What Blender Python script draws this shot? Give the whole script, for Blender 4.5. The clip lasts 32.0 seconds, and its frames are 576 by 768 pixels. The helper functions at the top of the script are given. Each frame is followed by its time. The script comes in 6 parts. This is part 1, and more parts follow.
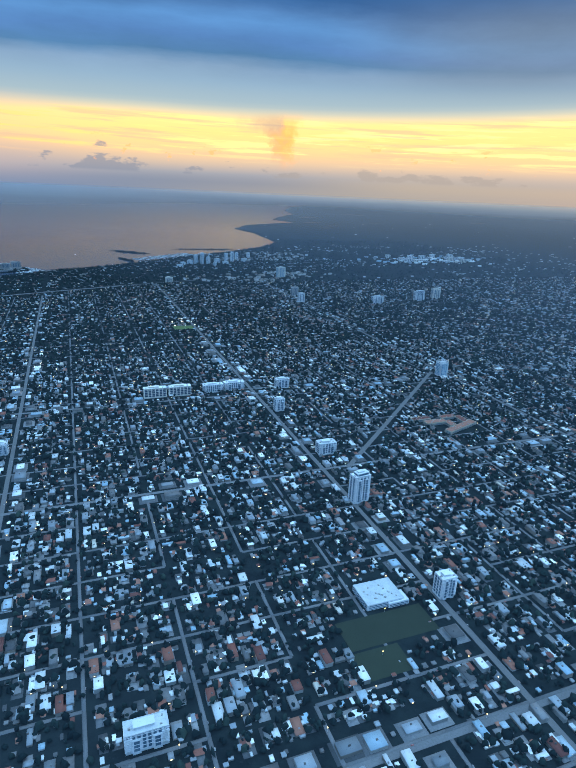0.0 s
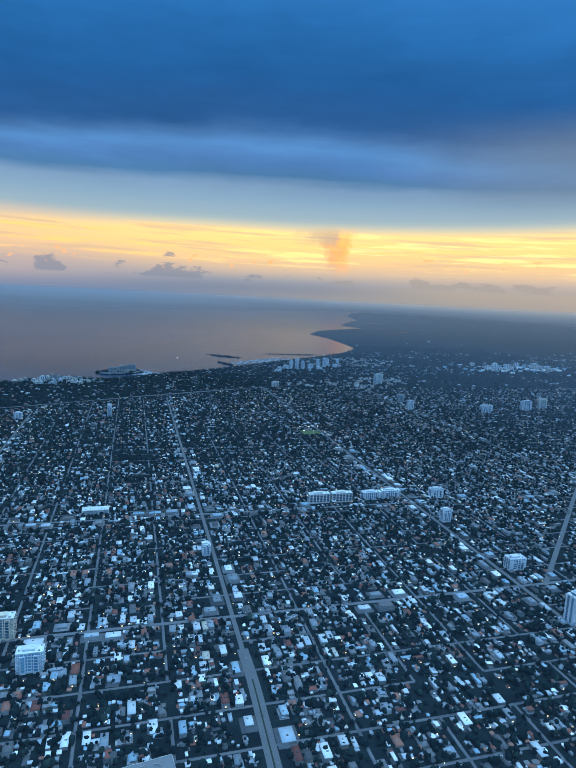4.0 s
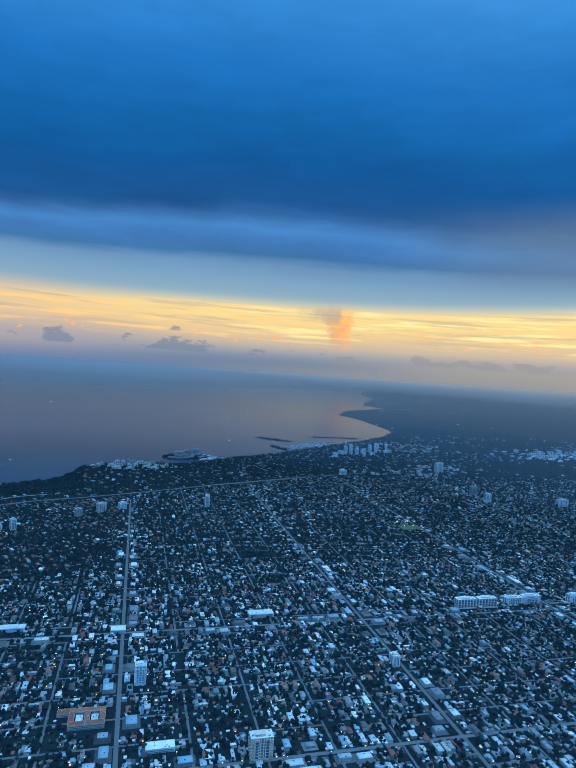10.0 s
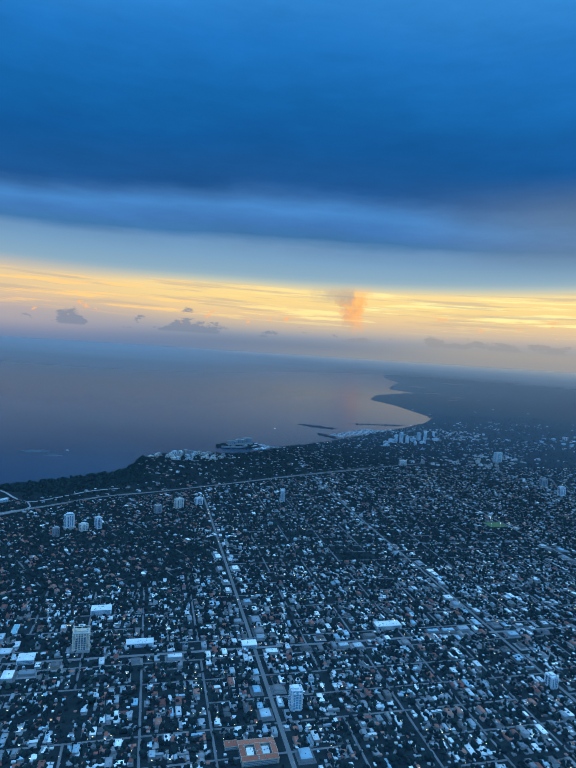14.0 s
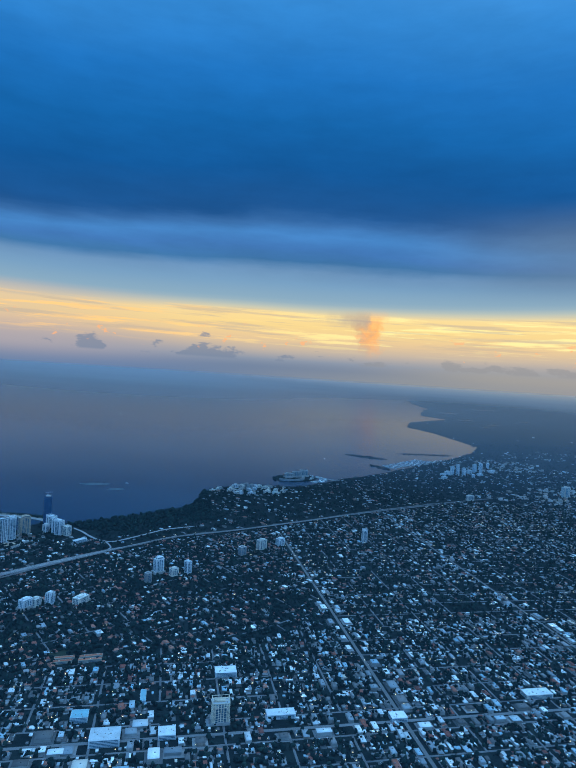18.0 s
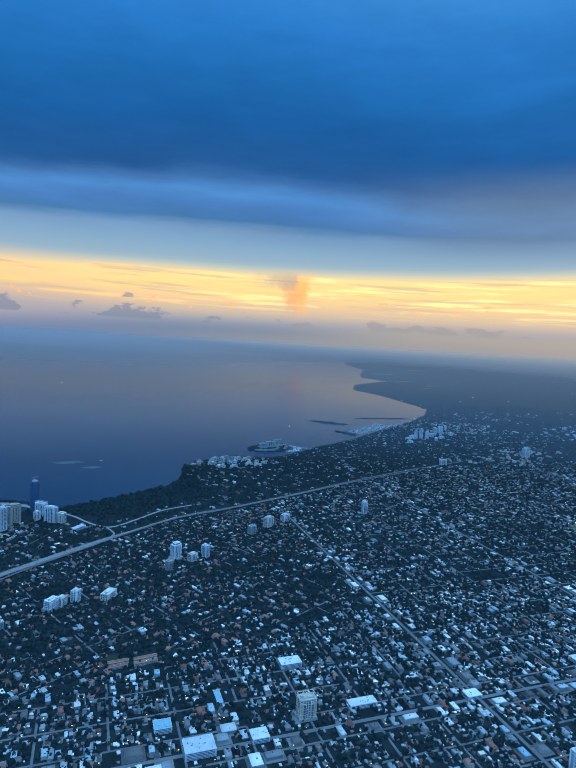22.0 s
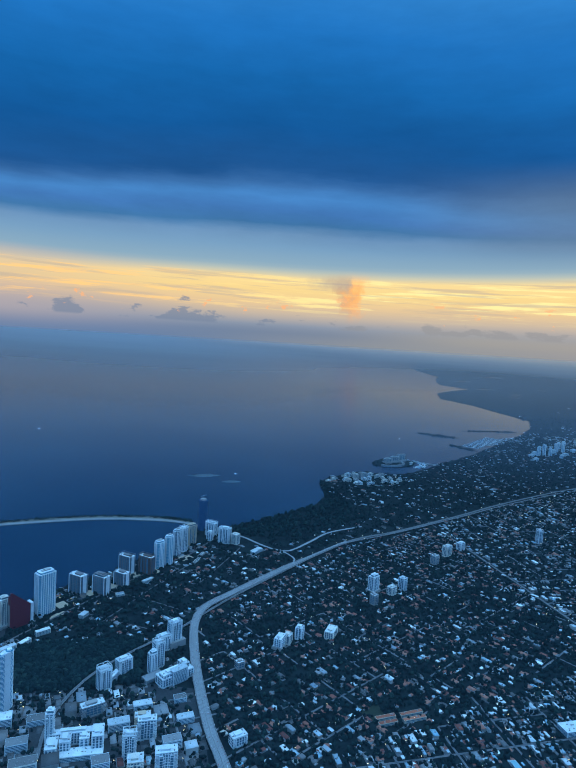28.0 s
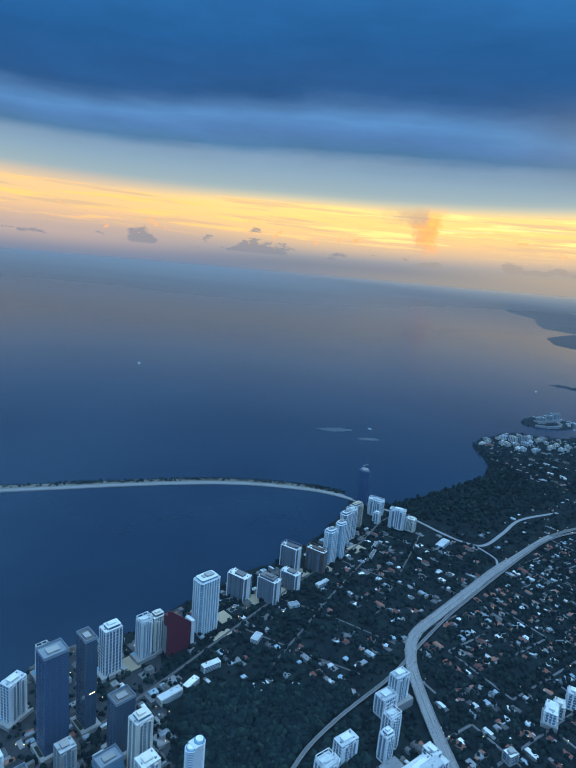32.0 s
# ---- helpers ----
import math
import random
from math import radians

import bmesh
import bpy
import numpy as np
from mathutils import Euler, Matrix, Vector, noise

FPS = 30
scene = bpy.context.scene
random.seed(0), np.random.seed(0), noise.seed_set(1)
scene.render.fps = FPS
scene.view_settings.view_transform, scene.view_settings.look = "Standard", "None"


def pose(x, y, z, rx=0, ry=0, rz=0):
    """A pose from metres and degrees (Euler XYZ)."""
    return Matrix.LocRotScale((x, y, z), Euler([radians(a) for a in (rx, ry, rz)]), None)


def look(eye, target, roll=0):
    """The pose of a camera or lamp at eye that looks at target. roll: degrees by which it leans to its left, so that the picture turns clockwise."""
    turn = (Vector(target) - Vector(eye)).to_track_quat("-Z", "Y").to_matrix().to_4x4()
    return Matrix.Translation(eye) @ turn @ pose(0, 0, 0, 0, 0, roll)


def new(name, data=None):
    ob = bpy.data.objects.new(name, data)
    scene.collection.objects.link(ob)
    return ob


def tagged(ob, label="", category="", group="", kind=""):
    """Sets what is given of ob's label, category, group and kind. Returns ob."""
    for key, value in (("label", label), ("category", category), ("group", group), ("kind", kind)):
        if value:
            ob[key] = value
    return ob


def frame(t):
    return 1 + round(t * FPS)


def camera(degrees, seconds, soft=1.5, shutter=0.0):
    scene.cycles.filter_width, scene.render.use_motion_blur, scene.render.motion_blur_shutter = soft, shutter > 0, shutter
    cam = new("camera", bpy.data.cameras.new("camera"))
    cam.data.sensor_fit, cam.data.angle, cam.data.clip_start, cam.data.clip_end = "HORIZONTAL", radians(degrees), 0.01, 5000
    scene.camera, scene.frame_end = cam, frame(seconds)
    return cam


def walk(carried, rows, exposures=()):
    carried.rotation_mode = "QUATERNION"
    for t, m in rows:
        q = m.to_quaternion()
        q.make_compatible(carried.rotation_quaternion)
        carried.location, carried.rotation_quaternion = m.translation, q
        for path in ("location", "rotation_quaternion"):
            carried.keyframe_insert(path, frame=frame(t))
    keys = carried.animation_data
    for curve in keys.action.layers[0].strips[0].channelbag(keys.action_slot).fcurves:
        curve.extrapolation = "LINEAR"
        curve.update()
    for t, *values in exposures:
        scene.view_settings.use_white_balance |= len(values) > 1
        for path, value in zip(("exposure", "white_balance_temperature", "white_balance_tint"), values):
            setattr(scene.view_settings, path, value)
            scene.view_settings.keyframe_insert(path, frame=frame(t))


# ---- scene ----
# The city stands at one twentieth of its size: every length below is in true metres and is
# multiplied by S when a mesh is made, so that the far shore lies inside the camera's range.
S = 0.05
cam = camera(54.49, 32.0, soft=1.35)
PATH = [
    (0.0, -72.329, 186.243, 37.287, 71.015, -2.430, 159.344),
    (0.5, -70.877, 181.715, 37.130, 71.120, -2.826, 159.914),
    (1.0, -65.018, 189.408, 38.056, 73.400, -2.844, 160.779),
    (1.5, -60.821, 193.107, 38.809, 75.067, -2.761, 161.529),
    (2.0, -58.426, 192.221, 39.008, 76.760, -2.295, 162.520),
    (2.5, -56.409, 190.323, 38.987, 78.173, -2.113, 163.280),
    (3.0, -54.405, 188.040, 39.041, 79.391, -2.182, 163.911),
    (3.5, -52.483, 185.742, 39.072, 80.181, -2.502, 164.401),
    (5.5, -44.328, 178.879, 39.798, 83.079, -3.601, 165.326),
    (6.0, -42.251, 177.440, 40.043, 83.274, -3.730, 165.463),
    (6.5, -40.096, 176.202, 40.312, 82.773, -3.743, 165.662),
    (7.0, -37.849, 174.773, 40.601, 82.615, -3.794, 165.743),
    (7.5, -34.693, 177.176, 41.428, 82.855, -3.798, 165.550),
    (8.0, -31.300, 180.454, 42.345, 84.791, -3.748, 165.072),
    (8.5, -28.415, 181.691, 42.949, 86.119, -3.895, 164.738),
    (9.0, -25.468, 183.001, 43.512, 87.743, -3.906, 164.558),
    (9.5, -23.041, 182.343, 43.851, 88.227, -3.934, 164.668),
    (10.0, -20.699, 181.340, 44.186, 88.522, -3.830, 165.048),
    (10.5, -18.470, 179.984, 44.496, 88.681, -3.830, 165.384),
    (11.0, -16.320, 178.558, 44.755, 88.795, -3.812, 165.609),
    (11.5, -14.181, 177.155, 44.963, 89.132, -3.741, 165.791),
    (12.0, -12.009, 175.786, 45.136, 89.597, -3.731, 165.861),
    (12.5, -9.811, 174.406, 45.284, 89.781, -3.723, 165.992),
    (13.0, -7.621, 172.996, 45.411, 89.386, -3.661, 166.087),
    (13.5, -5.464, 171.562, 45.517, 88.119, -3.575, 166.203),
    (15.5, 3.153, 165.741, 45.923, 83.583, -3.962, 166.562),
    (16.0, 5.332, 164.430, 46.073, 84.682, -4.132, 167.361),
    (16.5, 7.481, 163.256, 46.268, 86.628, -4.151, 168.013),
    (17.0, 9.640, 162.182, 46.514, 88.013, -4.082, 168.191),
    (17.5, 11.839, 161.156, 46.797, 88.826, -3.852, 168.170),
    (18.0, 14.046, 160.100, 47.103, 88.921, -3.725, 167.992),
    (18.5, 16.279, 158.974, 47.407, 88.730, -3.698, 168.000),
    (19.0, 18.549, 157.774, 47.701, 88.384, -3.624, 168.068),
    (19.5, 20.847, 156.536, 47.986, 87.934, -3.558, 168.019),
    (20.0, 23.172, 155.311, 48.260, 87.387, -3.607, 167.764),
    (20.5, 25.482, 154.092, 48.523, 86.803, -3.935, 167.012),
    (21.0, 27.779, 152.864, 48.776, 86.298, -3.754, 165.441),
    (21.5, 30.110, 151.629, 49.013, 85.778, -3.550, 163.248),
    (22.0, 32.508, 150.375, 49.233, 85.381, -3.253, 160.623),
    (22.5, 34.949, 149.131, 49.427, 85.398, -3.239, 159.555),
    (23.0, 37.347, 147.863, 49.598, 85.776, -3.622, 159.940),
    (23.5, 39.717, 146.591, 49.748, 86.334, -3.850, 160.966),
    (24.0, 42.063, 145.328, 49.874, 86.819, -4.033, 162.172),
    (24.5, 44.410, 144.030, 49.989, 87.001, -3.929, 163.009),
    (26.5, 53.733, 138.652, 50.475, 86.463, -3.737, 164.037),
    (27.0, 56.075, 137.340, 50.598, 86.085, -3.817, 164.982),
    (27.5, 58.427, 136.031, 50.726, 85.811, -3.821, 165.516),
    (28.0, 60.808, 134.699, 50.854, 85.384, -3.553, 166.061),
    (28.5, 63.200, 133.310, 50.973, 84.865, -3.432, 166.702),
    (29.0, 65.636, 131.912, 51.074, 84.336, -3.654, 167.487),
    (29.5, 68.141, 130.573, 51.156, 83.853, -3.817, 168.476),
    (30.0, 70.663, 129.307, 51.226, 82.800, -4.395, 169.609),
    (30.5, 73.005, 121.419, 50.198, 81.750, -4.660, 170.861),
    (31.0, 72.441, 104.227, 47.366, 80.826, -5.205, 172.278),
    (31.5, 74.745, 99.595, 47.081, 79.156, -4.951, 173.121),
    (32.0, 77.522, 98.414, 47.332, 78.286, -4.917, 173.158),
]
walk(cam, [(t, pose(x, y, z, rx, ry, rz)) for t, x, y, z, rx, ry, rz in PATH], [(0, 0.58, 8600, 14), (1, 0.54, 8500, 14), (2, 0.50, 8500, 13), (3.5, 0.43, 8100, 12), (6, 0.33, 7700, 12), (8, 0.26, 7100, 9), (9, 0.18, 6850, 7), (14.8, 0.17, 6850, 7), (16, 0.28, 7000, 9), (17.2, 0.16, 6850, 7), (20.5, 0.17, 6850, 7), (22, 0.33, 7200, 11), (23.5, 0.2, 6950, 8), (30.4, 0.16, 6850, 7), (31, 0.3, 7800, 10), (32, 0.37, 8700, 13)])

# ---------------------------------------------------------------- node helpers
rng = np.random.default_rng(7)


def lin(r, g, b, gain=1.0):
    """Linear colour from 0..255 display values."""
    return tuple(gain * ((c / 255) / 12.92 if c <= 10 else ((c / 255 + 0.055) / 1.055) ** 2.4) for c in (r, g, b)) + (1,)


class Tree:
    """Short hand for building node trees."""

    def __init__(self, tree):
        self.t = tree
        tree.nodes.clear()

    def add(self, kind):
        return self.t.nodes.new(kind)

    def link(self, a, b):
        self.t.links.new(a, b)

    def put(self, socket, v):
        if isinstance(v, bpy.types.NodeSocket):
            self.link(v, socket)
        else:
            socket.default_value = v

    def math(self, op, a, b=0.0, c=0.0, clamp=False):
        n = self.add("ShaderNodeMath")
        n.operation, n.use_clamp = op, clamp
        for s, v in zip(n.inputs, (a, b, c)):
            self.put(s, v)
        return n.outputs[0]

    def step(self, v, lo, hi):
        n = self.add("ShaderNodeMapRange")
        n.interpolation_type = "SMOOTHSTEP"
        self.put(n.inputs[0], v), self.put(n.inputs[1], lo), self.put(n.inputs[2], hi)
        return n.outputs[0]

    def mix(self, f, a, b, blend="MIX"):
        n = self.add("ShaderNodeMix")
        n.data_type, n.blend_type = "RGBA", blend
        self.put(n.inputs[0], f), self.put(n.inputs[6], a), self.put(n.inputs[7], b)
        return n.outputs[2]

    def vec(self, x, y, z=0.0):
        n = self.add("ShaderNodeCombineXYZ")
        for s, v in zip(n.inputs, (x, y, z)):
            self.put(s, v)
        return n.outputs[0]

    def noise(self, vec, scale=1.0, detail=3.0, rough=0.5):
        n = self.add("ShaderNodeTexNoise")
        self.put(n.inputs["Vector"], vec)
        n.inputs["Scale"].default_value, n.inputs["Detail"].default_value, n.inputs["Roughness"].default_value = scale, detail, rough
        return n.outputs[0]

    def ramp(self, v, stops, constant=False):
        n = self.add("ShaderNodeValToRGB")
        n.color_ramp.interpolation = "CONSTANT" if constant else "LINEAR"
        e = n.color_ramp.elements
        while len(e) < len(stops):
            e.new(0.5)
        for el, (p, c) in zip(e, stops):
            el.position, el.color = p, c
        self.put(n.inputs[0], v)
        return n.outputs[0]


# ---------------------------------------------------------------- sky, sun
def make_sky():
    world = bpy.data.worlds.new("dusk_sky")
    scene.world = world
    world.use_nodes = True
    n = Tree(world.node_tree)
    out = n.add("ShaderNodeOutputWorld")
    sep = n.add("ShaderNodeSeparateXYZ")
    n.link(n.add("ShaderNodeTexCoord").outputs["Generated"], sep.inputs[0])
    x, y, z = sep.outputs
    el = n.math("MULTIPLY", n.math("ARCSINE", z), 57.2958)
    # degrees west of south
    az = n.math("MULTIPLY", n.math("ARCTAN2", n.math("MULTIPLY", x, -1.0), n.math("MULTIPLY", y, -1.0)), 57.2958)
    # cloud deck: bands of elevation, bent by slow noise and sagging to the west
    slow = n.noise(n.vec(n.math("MULTIPLY", az, 0.045), n.math("MULTIPLY", el, 0.09)), 1.0, 4, 0.55)
    wisp = n.noise(n.vec(n.math("MULTIPLY", az, 0.07), n.math("MULTIPLY", el, 0.42), 4.0), 1.0, 5, 0.6)
    bend = n.math("MULTIPLY", n.math("SUBTRACT", slow, 0.5), n.math("MULTIPLY", n.step(el, 7.0, 14.0), 2.0))
    bend2 = n.math("MULTIPLY", n.math("SUBTRACT", wisp, 0.5), n.math("MULTIPLY", n.step(el, 8.0, 12.0), 2.2))
    off = n.math("DIVIDE", n.math("SUBTRACT", az, 13.0), 27.0)
    sag = n.math("MULTIPLY", n.math("MULTIPLY", n.math("MINIMUM", n.math("MULTIPLY", off, off), 2.0), -0.35), n.math("MULTIPLY", n.step(el, 4.0, 6.5), n.math("SUBTRACT", 1.0, n.step(el, 8.0, 11.0))))
    tilt = n.math("MULTIPLY", n.math("MINIMUM", n.math("MAXIMUM", off, -1.4), 1.4), n.math("MULTIPLY", n.step(el, 9.0, 13.0), -0.2))
    sunk = n.math("MULTIPLY", n.math("SUBTRACT", 1.0, n.step(az, -18.0, 10.0)), n.math("MULTIPLY_ADD", n.step(el, 10.0, 14.0), 1.3, n.math("MULTIPLY", n.step(el, 3.0, 6.0), 0.8)))
    droop = n.math("MULTIPLY", n.math("MULTIPLY", n.step(az, 10.0, 44.0), n.step(el, 8.5, 12.0)), 2.5)
    tilt = n.math("ADD", n.math("ADD", tilt, sunk), droop)
    e2 = n.math("ADD", n.math("ADD", el, n.math("ADD", sag, tilt)), n.math("ADD", bend, bend2))
    pos = lambda d: (d + 10.0) / 100.0
    stops = [(-10, (60, 78, 108)), (-0.6, (92, 112, 146)), (0.6, (104, 124, 156)), (1.4, (134, 146, 168)), (2.3, (184, 172, 164)), (3.5, (222, 192, 152)),
             (4.9, (238, 208, 144)), (6.0, (240, 212, 152)), (6.6, (182, 190, 182)), (7.3, (134, 166, 190)), (9.0, (114, 154, 192)),
             (10.3, (102, 142, 186)), (11.5, (58, 112, 166)), (12.6, (60, 114, 180)), (13.9, (64, 126, 194)), (15.1, (52, 104, 166)), (16.3, (24, 80, 142)),
             (20.0, (11, 84, 152)), (24.0, (14, 97, 170)), (28.0, (24, 108, 186)), (33.0, (46, 130, 208)), (38.0, (66, 146, 222)), (45.0, (90, 162, 232)), (58.0, (118, 180, 240)), (90.0, (132, 190, 246))]
    sky = n.ramp(n.math("DIVIDE", n.math("ADD", e2, 10.0), 100.0, clamp=True), [(pos(d), lin(*c)) for d, c in stops])
    # the sky opens towards the zenith
    gain = n.math("ADD", 1.0, n.math("MULTIPLY", n.step(el, 34.0, 75.0), ZENITH))
    # violet on the west side of the dark deck, clear blue to the east
    west = n.math("MULTIPLY", n.step(az, 20.0, 42.0), n.math("MULTIPLY", n.step(el, 7.0, 10.5), n.math("SUBTRACT", 1.0, n.step(el, 13.0, 17.5))))
    sky = n.mix(n.math("MULTIPLY", west, 0.65), sky, lin(98, 126, 158))
    east = n.math("SUBTRACT", 1.0, n.step(az, -14.0, 12.0))
    low = n.math("SUBTRACT", 1.0, n.step(el, 1.4, 4.0))
    sky = n.mix(n.math("MULTIPLY", n.math("MULTIPLY", east, low), 0.8), sky, lin(134, 146, 172))
    far_w = n.math("MULTIPLY", n.step(az, 16.0, 34.0), n.math("SUBTRACT", 1.0, n.step(el, 0.4, 2.4)))
    sky = n.mix(n.math("MULTIPLY", far_w, 0.75), sky, lin(172, 164, 152))
    pink = n.math("MULTIPLY", n.math("SUBTRACT", 1.0, n.step(az, -16.0, 8.0)), n.math("SUBTRACT", 1.0, n.step(el, 6.3, 7.4)))
    sky = n.mix(n.math("MULTIPLY", pink, 0.45), sky, lin(190, 170, 168))
    # the glow fades away from the sunset: plain blue dusk behind
    back = n.math("MULTIPLY", n.step(n.math("ABSOLUTE", az), 58.0, 110.0), n.math("SUBTRACT", 1.0, n.step(el, 14.0, 34.0)))
    # streaks of lit cirrus in the bright band
    band = n.math("MULTIPLY", n.step(el, 2.2, 3.8), n.math("SUBTRACT", 1.0, n.step(e2, 5.9, 6.7)))
    streak = n.noise(n.vec(n.math("MULTIPLY", az, 0.10), n.math("ADD", n.math("MULTIPLY", el, 1.7), n.math("MULTIPLY", az, 0.02)), 9.0), 1.0, 6, 0.62)
    sky = n.mix(n.math("MULTIPLY", band, n.math("MULTIPLY", n.step(streak, 0.49, 0.62), 0.85)), sky, n.mix(n.step(az, -5.0, 25.0), lin(254, 204, 134), lin(252, 238, 168)))
    grey = n.noise(n.vec(n.math("MULTIPLY", az, 0.085), n.math("ADD", n.math("MULTIPLY", el, 2.1), n.math("MULTIPLY", az, 0.03)), 2.0), 1.0, 6, 0.6)
    sky = n.mix(n.math("MULTIPLY", n.math("MULTIPLY", band, n.step(grey, 0.50, 0.64)), 0.6), sky, lin(186, 172, 158))
    # towering cloud, lit from the west
    puff = n.noise(n.vec(n.math("MULTIPLY", az, 0.9), n.math("MULTIPLY", el, 0.9), 1.0), 1.0, 5, 0.6)
    wob = n.math("MULTIPLY", n.math("SUBTRACT", puff, 0.5), 4.2)
    wide = n.math("ADD", 0.7, n.math("MULTIPLY", n.math("POWER", n.math("MAXIMUM", n.math("SUBTRACT", el, 2.4), 0.0), 1.6), 0.10))
    axis = n.math("SUBTRACT", n.math("ADD", az, wob), n.math("SUBTRACT", 20.2, n.math("MULTIPLY", el, 0.06)))
    body = n.math("SUBTRACT", 1.0, n.step(n.math("ABSOLUTE", axis), n.math("MULTIPLY", wide, 0.2), n.math("MULTIPLY", wide, 1.8)))
    body = n.math("MULTIPLY", body, n.math("MULTIPLY", n.step(el, 1.6, 4.2), n.math("SUBTRACT", 1.0, n.step(el, 5.2, 7.2))))
    lit = n.step(axis, -0.9, 0.7)
    sky = n.mix(n.math("MULTIPLY", body, 0.7), sky, n.mix(lit, lin(196, 150, 126), lin(253, 166, 92)))
    # its dark anvil drawn out to the east
    anvil = n.math("MULTIPLY", n.math("MULTIPLY", n.step(axis, -5.5, -1.2), n.math("SUBTRACT", 1.0, n.step(axis, -0.6, 0.8))), n.math("MULTIPLY", n.step(el, 4.7, 5.7), n.math("SUBTRACT", 1.0, n.step(el, 5.9, 6.9))))
    sky = n.mix(n.math("MULTIPLY", anvil, 0.6), sky, lin(166, 160, 158))
    # small cumulus along the horizon, blue grey in shade, and a few catching the glow
    cu = n.noise(n.vec(n.math("MULTIPLY", az, 0.42), n.math("MULTIPLY", el, 0.95), 12.0), 1.0, 5, 0.6)
    patch = n.noise(n.vec(n.math("MULTIPLY", az, 0.075), 3.0, 5.0), 1.0, 1, 0.5)
    heap = 0.0
    for centre, spread, size in ((-7.4, 1.4, 0.24), (-2.6, 1.2, 0.08), (2.6, 1.6, 0.18), (5.6, 2.0, 0.12), (24.0, 1.0, 0.05), (29.0, 2.6, 0.10), (37.0, 1.6, 0.06)):
        u = n.math("DIVIDE", n.math("SUBTRACT", az, centre), spread)
        heap = n.math("MULTIPLY_ADD", n.math("EXPONENT", n.math("MULTIPLY", n.math("MULTIPLY", u, u), -1.0)), size, heap)
    thr = n.math("ADD", n.math("SUBTRACT", 0.505, heap), n.math("MULTIPLY_ADD", n.math("ABSOLUTE", n.math("SUBTRACT", el, 1.5)), 0.17, n.math("MULTIPLY", n.math("SUBTRACT", 0.5, patch), 0.40)))
    cum = n.math("MULTIPLY", n.step(n.math("SUBTRACT", cu, thr), -0.01, 0.09), n.step(el, 1.05, 1.35))
    sky = n.mix(n.math("MULTIPLY", cum, 0.7), sky, n.mix(n.step(az, 8.0, 26.0), lin(112, 128, 156), lin(142, 144, 152)))
    glow = n.noise(n.vec(n.math("MULTIPLY", az, 0.5), n.math("MULTIPLY", el, 0.8), 30.0), 1.0, 5, 0.6)
    gl = n.math("MULTIPLY", n.step(glow, 0.62, 0.67), n.math("MULTIPLY", n.step(el, 1.8, 2.4), n.math("SUBTRACT", 1.0, n.step(el, 3.4, 5.2))))
    sky = n.mix(n.math("MULTIPLY", gl, 0.8), sky, lin(244, 176, 128))
    sky = n.mix(back, sky, n.mix(n.step(el, 0.0, 16.0), lin(112, 150, 200), lin(92, 150, 216)))
    # mist swallows the far edge of sea and land
    murk = n.math("SUBTRACT", 1.0, n.step(el, -0.5, 1.7))
    sky = n.mix(n.math("MULTIPLY", murk, 0.85), sky, n.mix(n.step(az, -6.0, 24.0), lin(88, 120, 164), lin(134, 142, 154)))
    # soft folds and ragged wisps in the deck
    fold = n.noise(n.vec(n.math("MULTIPLY", az, 0.06), n.math("MULTIPLY", el, 0.16), 21.0), 1.0, 6, 0.6)
    rag = n.noise(n.vec(n.math("MULTIPLY", az, 0.16), n.math("MULTIPLY", el, 0.62), 7.0), 1.0, 6, 0.62)
    deck = n.math("MULTIPLY", n.step(el, 8.0, 11.5), n.math("SUBTRACT", 1.0, n.step(el, 30.0, 46.0)))
    k = n.math("MULTIPLY_ADD", n.math("MULTIPLY", n.math("SUBTRACT", n.math("ADD", fold, n.math("MULTIPLY", rag, 0.6)), 0.8), deck), 0.42, 1.0)
    sky = n.mix(1.0, sky, n.vec(k, k, k), "MULTIPLY")
    # clear open sky to the north, away from the cloud deck
    gain = n.math("MULTIPLY", gain, n.math("ADD", 1.0, n.math("MULTIPLY", n.step(n.math("ABSOLUTE", az), 60.0, 150.0), NORTH)))
    paint = n.add("ShaderNodeBackground")
    n.link(sky, paint.inputs[0]), n.link(gain, paint.inputs[1])
    air = n.add("ShaderNodeTexSky")
    air.sky_type, air.sun_disc, air.sun_elevation, air.sun_rotation, air.altitude = "NISHITA", False, radians(2.0), radians(SUN_AZ), 900.0
    base = n.add("ShaderNodeBackground")
    n.link(air.outputs[0], base.inputs[0])
    base.inputs[1].default_value = 0.0015
    both = n.add("ShaderNodeAddShader")
    n.link(paint.outputs[0], both.inputs[0]), n.link(base.outputs[0], both.inputs[1])
    n.link(both.outputs[0], out.inputs[0])


ZENITH = 2.0
NORTH = 0.7
SUN_AZ = 236.0
make_sky()
sun = new("sun", bpy.data.lights.new("sun", "SUN"))
sun.data.energy, sun.data.angle, sun.data.color = 0.5, radians(40), (0.52, 0.80, 1.0)
sun.matrix_world = look((0, 0, 100), (100 * math.sin(radians(SUN_AZ + 180)), 100 * math.cos(radians(SUN_AZ + 180)), 20))

# ---------------------------------------------------------------- materials
MATS = {}


